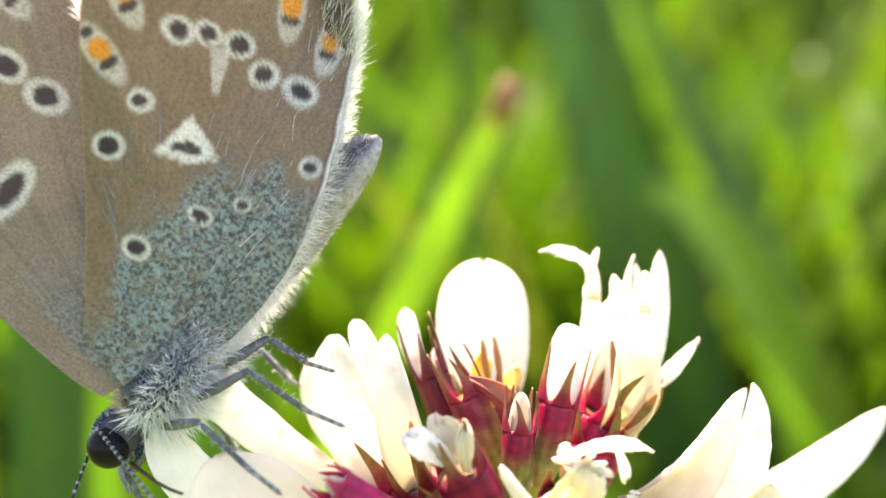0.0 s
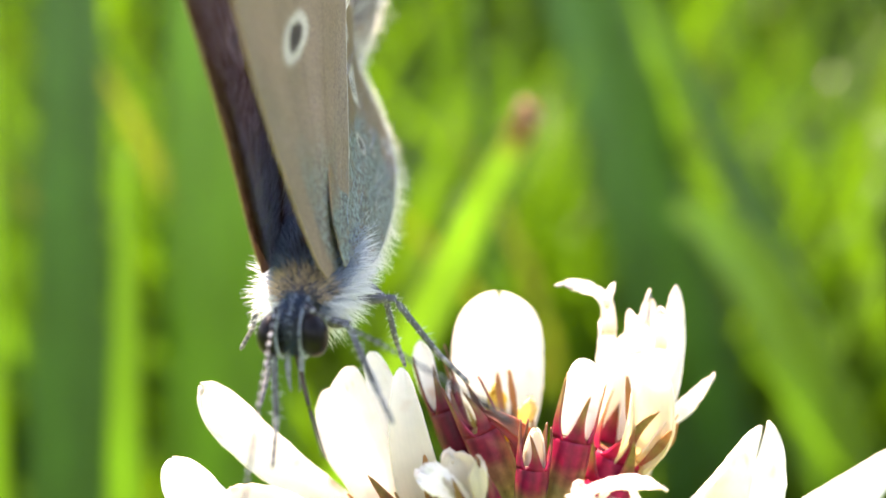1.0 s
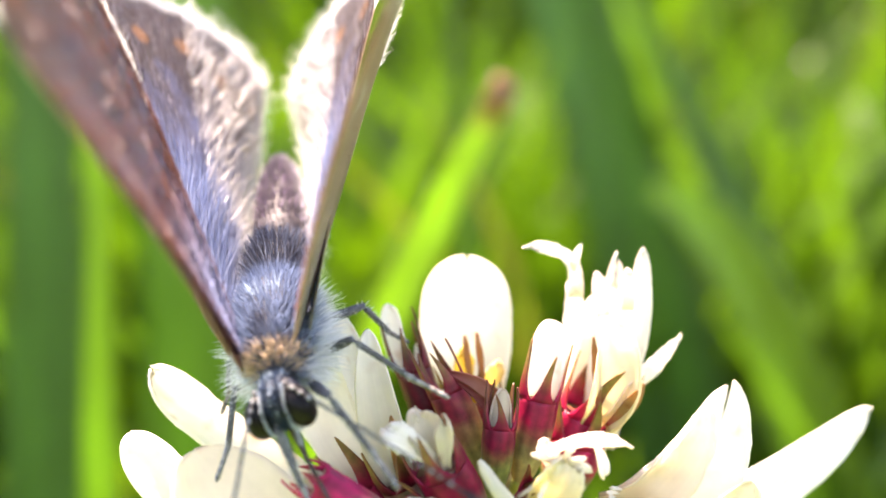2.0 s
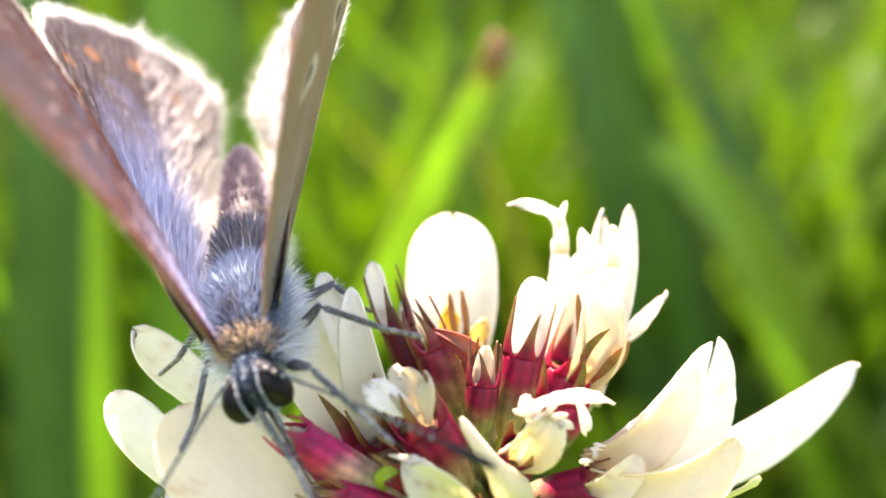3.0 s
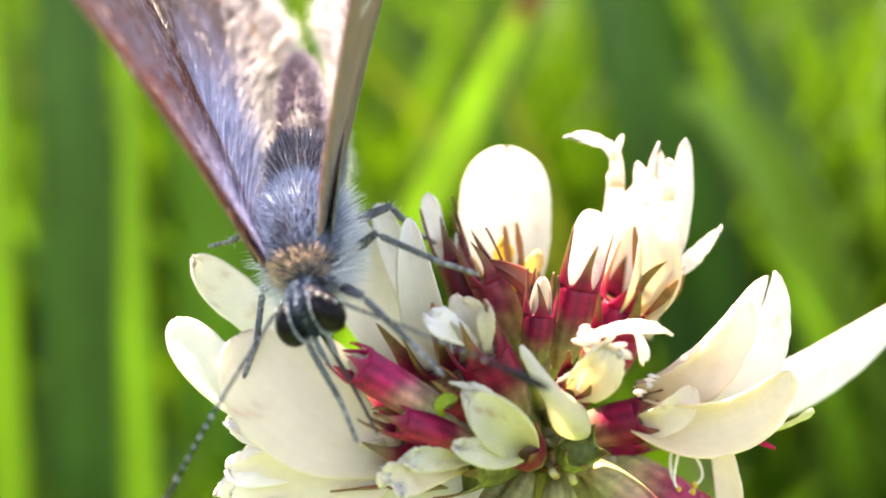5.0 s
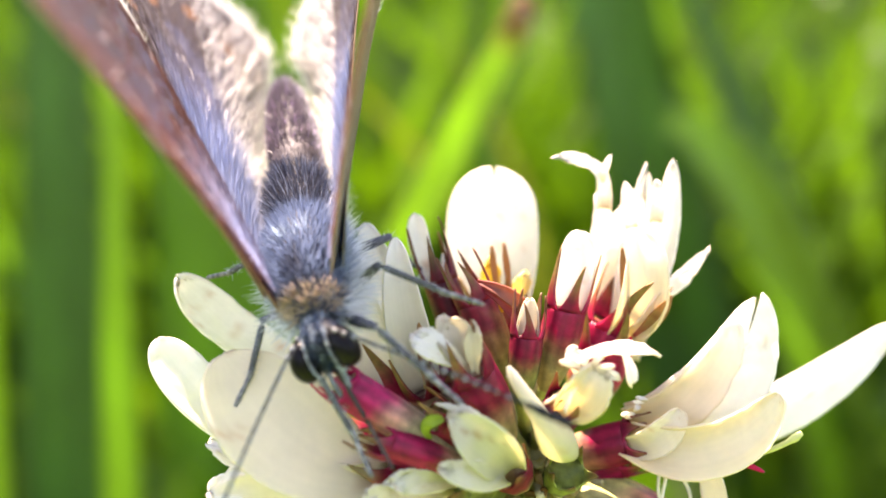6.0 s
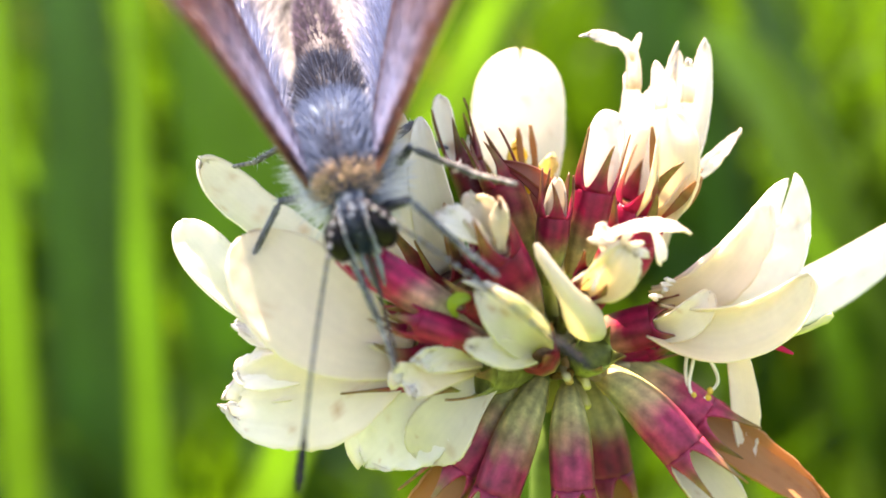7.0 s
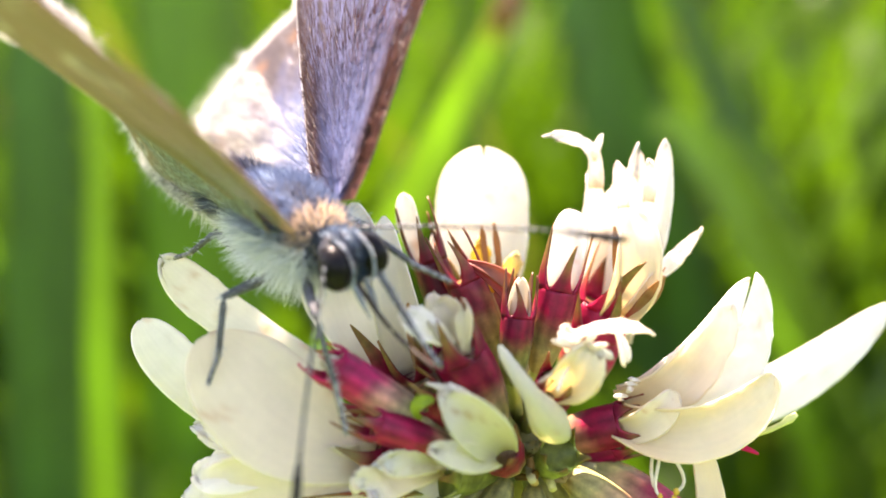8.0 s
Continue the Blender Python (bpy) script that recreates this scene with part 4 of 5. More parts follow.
def smooth_outline(pts, n):
    p = np.asarray(pts, float)
    ext = np.r_[[2 * p[0] - p[1]], p, [2 * p[-1] - p[-2]]]
    seg = np.r_[0, np.cumsum(np.linalg.norm(np.diff(p, axis=0), axis=1))]
    u = np.linspace(0, seg[-1], n)
    k = np.clip(np.searchsorted(seg, u, side="right") - 1, 0, len(p) - 2)
    f = ((u - seg[k]) / (seg[k + 1] - seg[k]))[:, None]
    a, b, c, d = ext[k], ext[k + 1], ext[k + 2], ext[k + 3]
    return 0.5 * ((2 * b) + (c - a) * f + (2 * a - 5 * b + 4 * c - d) * f**2 + (3 * b - a - 3 * c + d) * f**3)


FORE_EDGE = [(0.1, 1.4), (0.9, 1.75), (2.2, 2.05), (4.0, 2.36), (7.5, 2.9), (11.0, 3.3), (14.2, 3.3), (15.0, 2.7), (14.8, 1.0), (14.0, -1.6), (12.8, -4.4), (11.7, -6.7), (8.0, -5.5), (4.0, -3.3), (0.3, -1.0)]
HIND_EDGE = [(0.0, 0.6), (1.6, 0.4), (3.0, -0.5), (4.66, -2.05), (7.76, -4.7), (9.72, -6.5), (11.0, -8.5), (11.2, -10.5), (10.0, -12.4), (8.0, -13.7), (6.0, -14.1), (4.6, -13.6), (3.5, -12.6), (2.2, -10.8), (0.9, -8.9), (-0.1, -7.0), (-0.8, -5.1), (-1.1, -3.0), (-0.8, -1.0)]
# spot: across, ahead, ring radius, stretch, turn
HIND_SPOTS = [(7.33, -8.26, 0.60, 1.2, 0.4), (6.69, -8.88, 0.50, 1.3, 0.3), (5.80, -9.40, 0.58, 1.2, 0.2), (4.59, -9.37, 0.60, 1.15, 0.0), (3.41, -9.93, 0.64, 1.3, 0.3), (6.43, -5.87, 0.52, 1.1, 0), (6.02, -4.20, 0.62, 1.1, 0), (2.54, -4.86, 0.46, 1.3, 0.3), (1.92, -6.09, 0.36, 1.1, 0), (1.39, -8.51, 0.48, 1.1, 0), (3.06, -2.69, 0.56, 1.15, 0.2)]
FORE_SPOTS = [(8.78, -3.27, 0.75, 1.3, 0.2), (10.34, -2.91, 0.72, 1.3, 0.2), (11.4, -1.8, 0.70, 1.2, 0.1), (11.7, -0.2, 0.70, 1.2, 0), (11.2, 1.4, 0.6, 1.2, 0), (7.2, -0.4, 0.80, 1.9, 2.0)]
HIND_ORANGE = [(8.4, -6.0), (9.3, -7.7), (9.0, -9.9), (7.7, -11.4), (5.7, -11.6), (4.0, -11.85)]
FORE_ORANGE = [(12.3, -4.4), (13.0, -2.6), (13.4, -0.8), (13.5, 0.9)]


def blend(col, new_col, k):
    k = np.clip(k, 0, 1)[:, None]
    return col * (1 - k) + np.asarray(new_col) * k


def wing_colors(xy, s, v, spots, oranges, veins, hind, under):
    """Colour and scale dust of a wing's points. s: from base to margin, v: along the margin."""
    n = len(xy)
    p3 = np.c_[xy, np.zeros(n)]
    fine = wobble(p3 * [1, 1, 1], 3.0, 21)
    if under:
        a, b = (np.array((0.235, 0.155, 0.10)), np.array((0.28, 0.19, 0.125))) if hind else (np.array((0.31, 0.225, 0.175)), np.array((0.27, 0.20, 0.14)))
        col = blend(np.tile(a, (n, 1)), b, 0.5 + 0.5 * wobble(p3, 0.7, 4)) * (1 + 0.06 * fine)[:, None]
        streak = np.sin(v * 420 + 2 * fine)
        col *= (1 + 0.05 * streak)[:, None]
        reach = np.interp(np.degrees(np.arctan2(-(xy[:, 1] + 0.3), xy[:, 0])), [10, 25, 45, 55, 75, 100], [2.6, 3.6, 5.6, 6.6, 8.2, 8.0])
        dust = np.clip((reach - np.hypot(xy[:, 0], xy[:, 1] + 0.3)) / 1.3 + 0.5 * wobble(p3, 1.4, 8), 0, 1) if hind else np.clip((0.32 - s) / 0.15 + 0.2 * fine, 0, 1) * 0.7
    else:
        col = np.tile((0.07, 0.046, 0.04), (n, 1)) * (1 + 0.2 * fine + 0.18 * np.sin(v * 520 + 3 * fine))[:, None]
        blue = np.clip(((0.78 if hind else 0.55) - s) / 0.4 + 0.25 * wobble(p3, 1.5, 6), 0, 1)
        col = blend(col, (0.19, 0.24, 0.46), 0.75 * blue)
        if hind:
            col = blend(col, (0.46, 0.41, 0.40), np.clip((v - 0.62) / 0.16 + 0.3 * wobble(p3, 1.2, 17), 0, 1) * np.clip(0.55 + 0.45 * wobble(p3, 5.0, 41) + 0.45 * np.sin(v * 380 + 2 * fine), 0, 0.85))
            streak = np.clip(0.5 * wobble(p3 * [3.0, 0.8, 1.0], 3.0, 43) + 0.6 * np.sin(v * 610 + 4 * fine) - 0.35, 0, 1)
            col = blend(col, (0.34, 0.29, 0.29), streak * np.clip((v - 0.30) / 0.2, 0, 1) * 0.6)
        else:
            col = blend(col, (0.20, 0.075, 0.05), np.clip((0.20 - v) / 0.12, 0, 1) * np.clip((s - 0.1) / 0.3, 0, 1) * 0.9)
            col = blend(col, (0.17, 0.18, 0.33), np.clip((v - 0.22) / 0.12, 0, 1) * np.clip((0.92 - s) / 0.4 + 0.3 * wobble(p3, 2.2, 23), 0, 1) * np.clip(0.45 + 0.5 * np.sin(v * 290 + 3 * fine), 0, 1) * 0.7)
            col = blend(col, (0.26, 0.25, 0.46), np.clip(1 - np.abs(v - 0.33) / 0.03, 0, 1) * np.clip((0.85 - s) / 0.3, 0, 1) * 0.8)
            # sun glint painted as a pale line along the hind edge where it meets the hindwing
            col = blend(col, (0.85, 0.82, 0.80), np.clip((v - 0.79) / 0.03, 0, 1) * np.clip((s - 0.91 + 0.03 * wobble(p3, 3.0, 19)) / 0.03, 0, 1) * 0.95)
        dust = np.zeros(n)
    for vv in veins:
        k = np.clip(1 - np.abs(v - vv) * s * (38 if hind else 34) / 0.13, 0, 1) * np.clip((s - 0.12) / 0.1, 0, 1) * np.clip((1 - s) / 0.03, 0, 1)
        col = blend(col, (0.19, 0.135, 0.095) if under else (0.04, 0.03, 0.03), 0.55 * k)
    for x, y in oranges:
        q = xy - [x, y]
        out = np.array([x, y + 5.0])
        out = out / np.linalg.norm(out)
        r1, r2 = q @ out, q @ np.array([-out[1], out[0]])
        d = np.sqrt((r1 / 0.44) ** 2 + (r2 / 0.40) ** 2) + 0.14 * fine
        if under:
            dw = np.sqrt(((r1 + 0.15) / 1.25) ** 2 + (r2 / 0.52) ** 2)
            col = blend(col, (0.62, 0.58, 0.53), np.clip((1 - dw) / 0.2, 0, 1) * 0.75)
            db = np.sqrt(((r1 + 0.5) / 0.20) ** 2 + (r2 / 0.38) ** 2)
            col = blend(col, (0.05, 0.04, 0.04), np.clip((1 - db) / 0.3, 0, 1))
            d2 = np.sqrt(((r1 - 0.62) / 0.20) ** 2 + (r2 / 0.24) ** 2)
            col = blend(col, (0.05, 0.045, 0.05), np.clip((1 - d2) / 0.3, 0, 1))
        col = blend(col, (0.75, 0.29, 0.03), np.clip((1 - d) / 0.25, 0, 1) * (1 if under else 0.25))
    if under:
        for x, y, r, st, tu in spots:
            q = xy - [x, y]
            c, sn = math.cos(tu + 0.9), math.sin(tu + 0.9)
            r1, r2 = q[:, 0] * c - q[:, 1] * sn, q[:, 0] * sn + q[:, 1] * c
            d = np.sqrt((r1 / (r * 0.85)) ** 2 + (r2 / (r * 0.85 * st)) ** 2) + 0.07 * fine
            k = np.clip((1 - d) / 0.22, 0, 1)
            col = blend(col, (0.66, 0.63, 0.58), k * 0.95)
            dust = dust * (1 - k)
            d2 = np.sqrt((r1 / (r * 0.50)) ** 2 + (r2 / (r * 0.52 * st)) ** 2) + 0.16 * wobble(p3, 5.0, 31)
            col = blend(col, (0.045, 0.035, 0.038), np.clip((1 - d2) / 0.25, 0, 1))
        if hind:
            # the pale heart-shaped mark in the middle and the white wedge behind it
            q = xy - [4.44, -6.02]
            along, acr = q @ np.array([0.74, 0.67]), q @ np.array([-0.67, 0.74])
            wing_x, wing_y = q @ np.array([0.65, -0.76]), q @ np.array([-0.76, -0.65])
            tri = 0.14 * np.log(np.exp((np.abs(wing_y) * 0.9 + wing_x * 0.75 - 0.6) / 0.14) + np.exp((-wing_x - 0.46 + 0.25 * np.abs(wing_y)) / 0.14)) + 0.10 * wobble(p3, 4.0, 12)
            k = np.clip((0.16 - tri) / 0.12, 0, 1)
            col = blend(col, (0.80, 0.76, 0.69), k)
            bar = np.sqrt(((wing_x + 0.02 + 0.18 * np.abs(wing_y)) / 0.21) ** 2 + (wing_y / 0.60) ** 2) + 0.12 * fine
            col = blend(col, (0.06, 0.045, 0.045), np.clip((1 - bar) / 0.3, 0, 1))
            dust = dust * (1 - k)
            wx, wy = (xy - [5.58, -8.3]) @ np.array([0.65, -0.76]), (xy - [5.58, -8.3]) @ np.array([-0.76, -0.65])
            wd = np.abs(wy) / (0.10 + 0.20 * np.clip(wx + 0.8, 0, 2)) 
            col = blend(col, (0.66, 0.62, 0.57), np.clip((1 - wd) / 0.4, 0, 1) * np.clip((wx + 0.8) / 0.2, 0, 1) * np.clip((0.9 - wx) / 0.2, 0, 1) * 0.7)
    edge = np.clip((s - 0.965) / 0.02, 0, 1) * (np.clip((v - 0.40) / 0.03, 0, 1) if not hind else np.clip((v - 0.33) / 0.03, 0, 1))
    col = blend(col, (0.74, 0.72, 0.68), edge * (1 if under else 0.7))
    rim = np.clip(1 - np.abs(s - 0.955) / 0.008, 0, 1) * np.clip((v - 0.38) / 0.03, 0, 1)
    col = blend(col, (0.05, 0.04, 0.04), rim * 0.7)
    costal = np.clip((s - 0.975) / 0.02, 0, 1) * np.clip((0.36 - v) / 0.03, 0, 1)
    col = blend(col, (0.40, 0.28, 0.16), costal)
    return (col * 0.86 if under else col), dust


def camber(xy, hind):
    """How the wing membrane bows, and the pleats along its veins."""
    x, y = xy[:, 0], xy[:, 1]
    bow = 0.30 * np.sin(np.clip(x / 13, 0, 1) * np.pi) + 0.05 * np.sin(np.arctan2(y - 1.5, x + 0.8) * 17) * np.clip(np.hypot(x, y) / 7, 0, 1)
    return bow - 0.25 + 0.03 * np.clip(-0.56 * x - 0.83 * y, 0, 20) ** 2 * np.clip((x - 0.5) / 4, 0, 1) if hind else bow


WING_SIZE = 0.9
VEINS = [0.10, 0.20, 0.29, 0.37, 0.45, 0.53, 0.61, 0.69, 0.77, 0.86]


def wing(name, edge, spots, oranges, hind, sign, label):
    nv, nu = 300, 110
    o = smooth_outline(edge, nv)
    v = np.linspace(0, 1, nv)
    base = np.array([0.0, 0.5 if not hind else -0.3])
    s = np.linspace(0, 1, nu) ** 0.9
    scallop = 1 + 0.006 * np.sin(v * 160) * (v > 0.35)
    xy = base + s[:, None, None] * (o - base)[None] * scallop[None, :, None]
    xy = xy.reshape(-1, 2)
    sg, vg = np.repeat(s, nv), np.tile(v, nu)
    cu, du = wing_colors(xy, sg, vg, spots, oranges, VEINS, hind, True)
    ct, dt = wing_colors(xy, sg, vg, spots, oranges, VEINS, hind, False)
    z = camber(xy, hind)
    top = np.c_[xy * [sign, 1], z + 0.02] * WING_SIZE
    low = np.c_[xy * [sign, 1], z - 0.02] * WING_SIZE
    k = len(top)
    f = grid_faces(nu, nv)
    if sign > 0:
        f = f[:, ::-1]
    rim = np.arange((nu - 1) * nv, nu * nv - 1)
    side = np.stack([rim, rim + 1, rim + 1 + k, rim + k], -1)
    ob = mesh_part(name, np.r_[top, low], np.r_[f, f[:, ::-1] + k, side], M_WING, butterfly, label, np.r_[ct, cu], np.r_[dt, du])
    # hairs: a fringe along the margin, and long ones over the base
    rng = np.random.default_rng(40 + hind * 2 + (sign > 0))
    roots, dirs, lens, hc = [], [], [], []
    m = 2600
    vi = rng.uniform(0.36 if not hind else 0.30, 1.0 if hind else 0.80, m)
    ed = np.stack([np.interp(vi, v, o[:, 0]), np.interp(vi, v, o[:, 1])], -1)
    out = unit(ed - np.array([4.0, -5.0 if hind else -0.8]))
    inner = np.clip((vi - 0.72) / 0.1, 0, 1) if hind else np.zeros(m)
    d3 = np.c_[out, rng.normal(size=m) * (0.25 + 0.7 * inner)]
    d3[:, :2] += rng.normal(size=(m, 2)) * 0.3
    r3 = np.c_[ed, camber(ed, hind)]
    roots.append(r3), dirs.append(d3), lens.append(rng.uniform(0.25, 0.55, m) + 0.45 * inner * rng.random(m))
    hc.append(np.tile((0.84, 0.82, 0.79), (m, 1)) * rng.uniform(0.75, 1.05, (m, 1)))
    m = 15000 if hind else 8000
    vi = rng.uniform(0.16 if hind else 0.04, 1.0, m)
    si = np.where(rng.random(m) < 0.45, rng.uniform(0.04, 0.45, m), rng.uniform(0.2, 0.93, m))
    ed = np.stack([np.interp(vi, v, o[:, 0]), np.interp(vi, v, o[:, 1])], -1)
    pt = base + si[:, None] * (ed - base)
    d2 = unit(ed - base)
    rise = (camber(pt + d2 * 0.6, hind) - camber(pt, hind)) / 0.6
    d3 = np.c_[d2 + rng.normal(size=(m, 2)) * 0.08, rise + rng.uniform(0.03, 0.16, m) * (1 + 1.5 * (si < 0.4))]
    roots.append(np.c_[pt, camber(pt, hind) + 0.02]), dirs.append(d3), lens.append(rng.uniform(0.7, 1.6, m) * (1 - 0.45 * (si > 0.5)) if hind else rng.uniform(0.3, 0.7, m))
    low, lit = np.clip(((0.66 if hind else 0.42) - si) / 0.25, 0, 1), rng.random(m)
    # a random few hairs are paler, sparkle of the scales put into their colour
    tone = blend(np.tile((0.075, 0.05, 0.043) if hind else (0.09, 0.042, 0.034), (m, 1)), (0.46, 0.41, 0.42), (lit > (0.80 if hind else 0.97)) * 0.8)
    tone = blend(tone, (0.38, 0.48, 0.74) if hind else (0.23, 0.28, 0.47), low * (0.35 + 0.65 * lit))
    if hind:
        tone = blend(tone, (0.80, 0.76, 0.74), np.clip((vi - 0.58) / 0.16, 0, 1) * (0.10 + 0.90 * (lit > 0.55)))
    hc.append(tone)
    if hind:
        # the dense white fluff of the inner margin
        m = 6000
        vi, si = 0.98 - 0.46 * rng.random(m) ** 1.5, 1 - 0.65 * rng.random(m) ** 1.4
        ed = np.stack([np.interp(vi, v, o[:, 0]), np.interp(vi, v, o[:, 1])], -1)
        pt = base + si[:, None] * (ed - base)
        roots.append(np.c_[pt, camber(pt, hind) + 0.03]), lens.append(rng.uniform(0.5, 1.2, m))
        dirs.append(np.c_[unit(ed - base) + rng.normal(size=(m, 2)) * 0.25, rng.uniform(0.25, 0.9, m)])
        hc.append(np.tile((0.88, 0.85, 0.82), (m, 1)) * rng.uniform(0.85, 1.1, (m, 1)))
    hv, hf, hcol = strands(np.concatenate(roots), np.concatenate(dirs), np.concatenate(lens), np.concatenate(hc), 0.0105, rng)
    hv = hv * [sign * WING_SIZE, WING_SIZE, WING_SIZE]
    tagged(mesh_part("wing_hair", hv, hf, M_HAIR, ob, "fine pale hairs", hcol, smooth=False), kind="stuff")
    return ob


def strands(roots, dirs, lens, cols, width, rng, droop=0.12):
    """Fine hairs as thin tapered, bent slips."""
    n = len(roots)
    d = unit(dirs)
    side = unit(np.cross(d, rng.normal(size=(n, 3))))
    bend = np.cross(d, side) * (lens * droop)[:, None] * rng.normal(size=(n, 1))
    mid, tip = roots + d * (lens * 0.5)[:, None] + bend * 0.4, roots + d * lens[:, None] + bend
    w = width * rng.uniform(0.7, 1.3, (n, 1))
    v = np.stack([roots - side * w, roots + side * w, mid + side * w * 0.7, mid - side * w * 0.7, tip], 1).reshape(-1, 3)
    i = np.arange(n)[:, None] * 5
    quads = (i + np.array([[0, 1, 2, 3]])).tolist()
    tris = (i + np.array([[3, 2, 4]])).tolist()
    return v, quads + tris, np.repeat(cols, 5, axis=0)


def fur(name, parent, center, radii, count, lo, hi, color_of, seed, lean=(0, 0, 0), keep=None, width=0.017):
    rng = np.random.default_rng(seed)
    u = unit(rng.normal(size=(count, 3)))
    if keep is not None:
        u = u[keep(u)]
    root = u * radii * 0.97 + center
    d = unit(u / radii) + np.asarray(lean) + rng.normal(size=u.shape) * 0.22
    v, f, c = strands(root, d, rng.uniform(lo, hi, len(u)), color_of(u, rng), width, rng)
    return tagged(mesh_part(name, v, f, M_HAIR, parent, "soft fine fur", c, smooth=False), kind="stuff")


def insect_body():
    v, f = egg((0, 0.7, 0), (1.2, 2.2, 1.25), bump=0.03)
    thorax = mesh_part("thorax", v, f, M_SKIN, butterfly, "dark furry thorax", np.tile((0.055, 0.06, 0.085), (len(v), 1)))

    def thorax_tone(u, rng):
        n = len(u)
        c = blend(np.tile((0.13, 0.18, 0.30), (n, 1)), (0.52, 0.57, 0.64), np.clip(-u[:, 2] * 1.4 + 0.2 + 1.1 * np.abs(u[:, 0]) - 0.3, 0, 1))
        c = blend(c, (0.03, 0.03, 0.05), np.clip(1 - np.abs(u[:, 1] - 0.46) / 0.34, 0, 1) * np.clip(1.3 - np.abs(u[:, 0]) / 0.26, 0, 1) * (u[:, 2] > 0) * (0.4 + 0.9 * rng.random(n)))
        # metallic glint across the back, painted as scattered pale blue hairs
        c = blend(c, (0.50, 0.66, 0.82), np.clip(1 - np.abs(u[:, 1] + 0.15) / 0.15, 0, 1) * (np.abs(u[:, 0]) < 0.45) * (rng.random(n) < 0.35))
        c = blend(c, (0.60, 0.46, 0.33), np.clip((u[:, 1] - 0.66) / 0.08, 0, 1) * (u[:, 2] > 0.05) * (rng.random(n) < 0.85))
        return c * rng.uniform(0.7, 1.15, (n, 1))

    fur("fur", thorax, np.array((0, 0.7, 0)), np.array((1.2, 2.2, 1.25)), 14000, 0.25, 0.55, thorax_tone, 5, (0, -0.55, 0), lambda u: u[:, 1] < 0.93, 0.011)
    fur("fur", thorax, np.array((0, 0.9, -0.2)), np.array((1.2, 2.3, 1.2)), 4500, 0.5, 1.05, lambda u, r: np.tile((0.74, 0.76, 0.78), (len(u), 1)) * r.uniform(0.8, 1.1, (len(u), 1)), 6, (0, -0.2, 0), lambda u: (u[:, 2] < 0.25) & (u[:, 1] < 0.8))
    fur("fur", thorax, np.array((0, -1.7, 0.0)), np.array((0.95, 1.5, 0.95)), 7000, 0.35, 0.75,
        lambda u, r: np.where(r.random((len(u), 1)) < 0.3, (0.17, 0.21, 0.30), (0.045, 0.05, 0.075)) * r.uniform(0.7, 1.15, (len(u), 1)), 8, (0, -1.4, 0), lambda u: u[:, 2] > -0.2, 0.011)
    # abdomen
    n, m = 40, 28
    q = np.linspace(0, 1, n)
    y = -1.0 - 7.4 * q
    zc = -0.1 - 0.35 * np.sin(q * 1.6)
    rad = 0.86 * np.sqrt(np.clip(1 - np.abs(q * 1.02 - 0.28) ** 2.6 / 0.46, 0.02, 1)) * (1 + 0.03 * np.cos(q * 2 * np.pi * 8))
    v = tube_points(np.c_[0 * q, y, zc], rad, m, 1.0, (0, 0, -1))
    up = (v[:, 2] - np.repeat(zc, m)) / np.repeat(rad, m)
    ring = np.repeat(0.5 + 0.5 * np.cos(q * 2 * np.pi * 8), m)
    col = blend(np.tile((0.34, 0.32, 0.34), (len(v), 1)), (0.06, 0.05, 0.06), np.clip(up * 1.3 + 0.6, 0, 1)) * (0.95 + 0.05 * ring)[:, None]
    ab = mesh_part("abdomen", v, grid_faces(n, m, True), M_SKIN, butterfly, "dark ringed abdomen, paler beneath", col)
    # one hair in ten is brightened, glitter painted into the fur colour
    fur("fur", ab, np.array((0, -4.3, -0.3)), np.array((0.80, 3.8, 0.80)), 12000, 0.18, 0.42,
        lambda u, r: blend(blend(np.tile((0.42, 0.41, 0.43), (len(u), 1)), (0.13, 0.105, 0.13), np.clip(u[:, 2] * 1.6, 0, 1)), (0.015, 0.017, 0.024), np.clip(u[:, 2] * 2, 0, 1) * np.clip(1 - np.abs(u[:, 1] - 0.35) / 0.45, 0, 1)) * np.where(r.random((len(u), 1)) < 0.10, (2.6, 2.3, 3.0), r.uniform(0.7, 1.2, (len(u), 1))), 7, (0, -1.5, 0), None, 0.013)
    # head
    v, f = egg((0, 3.45, -0.1), (0.66, 0.72, 0.74), bump=0.03)
    head = mesh_part("head", v, f, M_SKIN, butterfly, "dark head with white-edged black eyes", np.tile((0.05, 0.055, 0.075), (len(v), 1)))
    for sx in (-1, 1):
        v, f = egg((0, 0, 0), (0.44, 0.60, 0.64))
        e = mesh_part("eye", v, f, M_EYE, head, "glossy black compound eye", at=(0.54 * sx, 3.84, -0.10))
        e.rotation_euler = (0, 0, radians(-18 * sx))
        rng = np.random.default_rng(60 + sx)
        a = rng.uniform(0, 2 * np.pi, 520)
        r = np.c_[0.32 * np.ones(520) * sx, 3.80 + 0.58 * np.cos(a), -0.12 + 0.61 * np.sin(a)]
        d = np.c_[0.2 * sx * np.ones(520), np.cos(a), np.sin(a)] + rng.normal(size=(520, 3)) * 0.3
        hv, hf, hc = strands(r, d, rng.uniform(0.06, 0.14, 520), np.tile((0.46, 0.51, 0.57), (520, 1)), 0.02, rng)
        tagged(mesh_part("eye_ring", hv, hf, M_HAIR, head, "white scales round the eye", hc, smooth=False), kind="stuff")
        # palps in front of the face
        pp = bez([(0.18 * sx, 4.0, -0.5), (0.22 * sx, 4.45, -0.95), (0.12 * sx, 4.7, -1.45)], np.linspace(0, 1, 12))
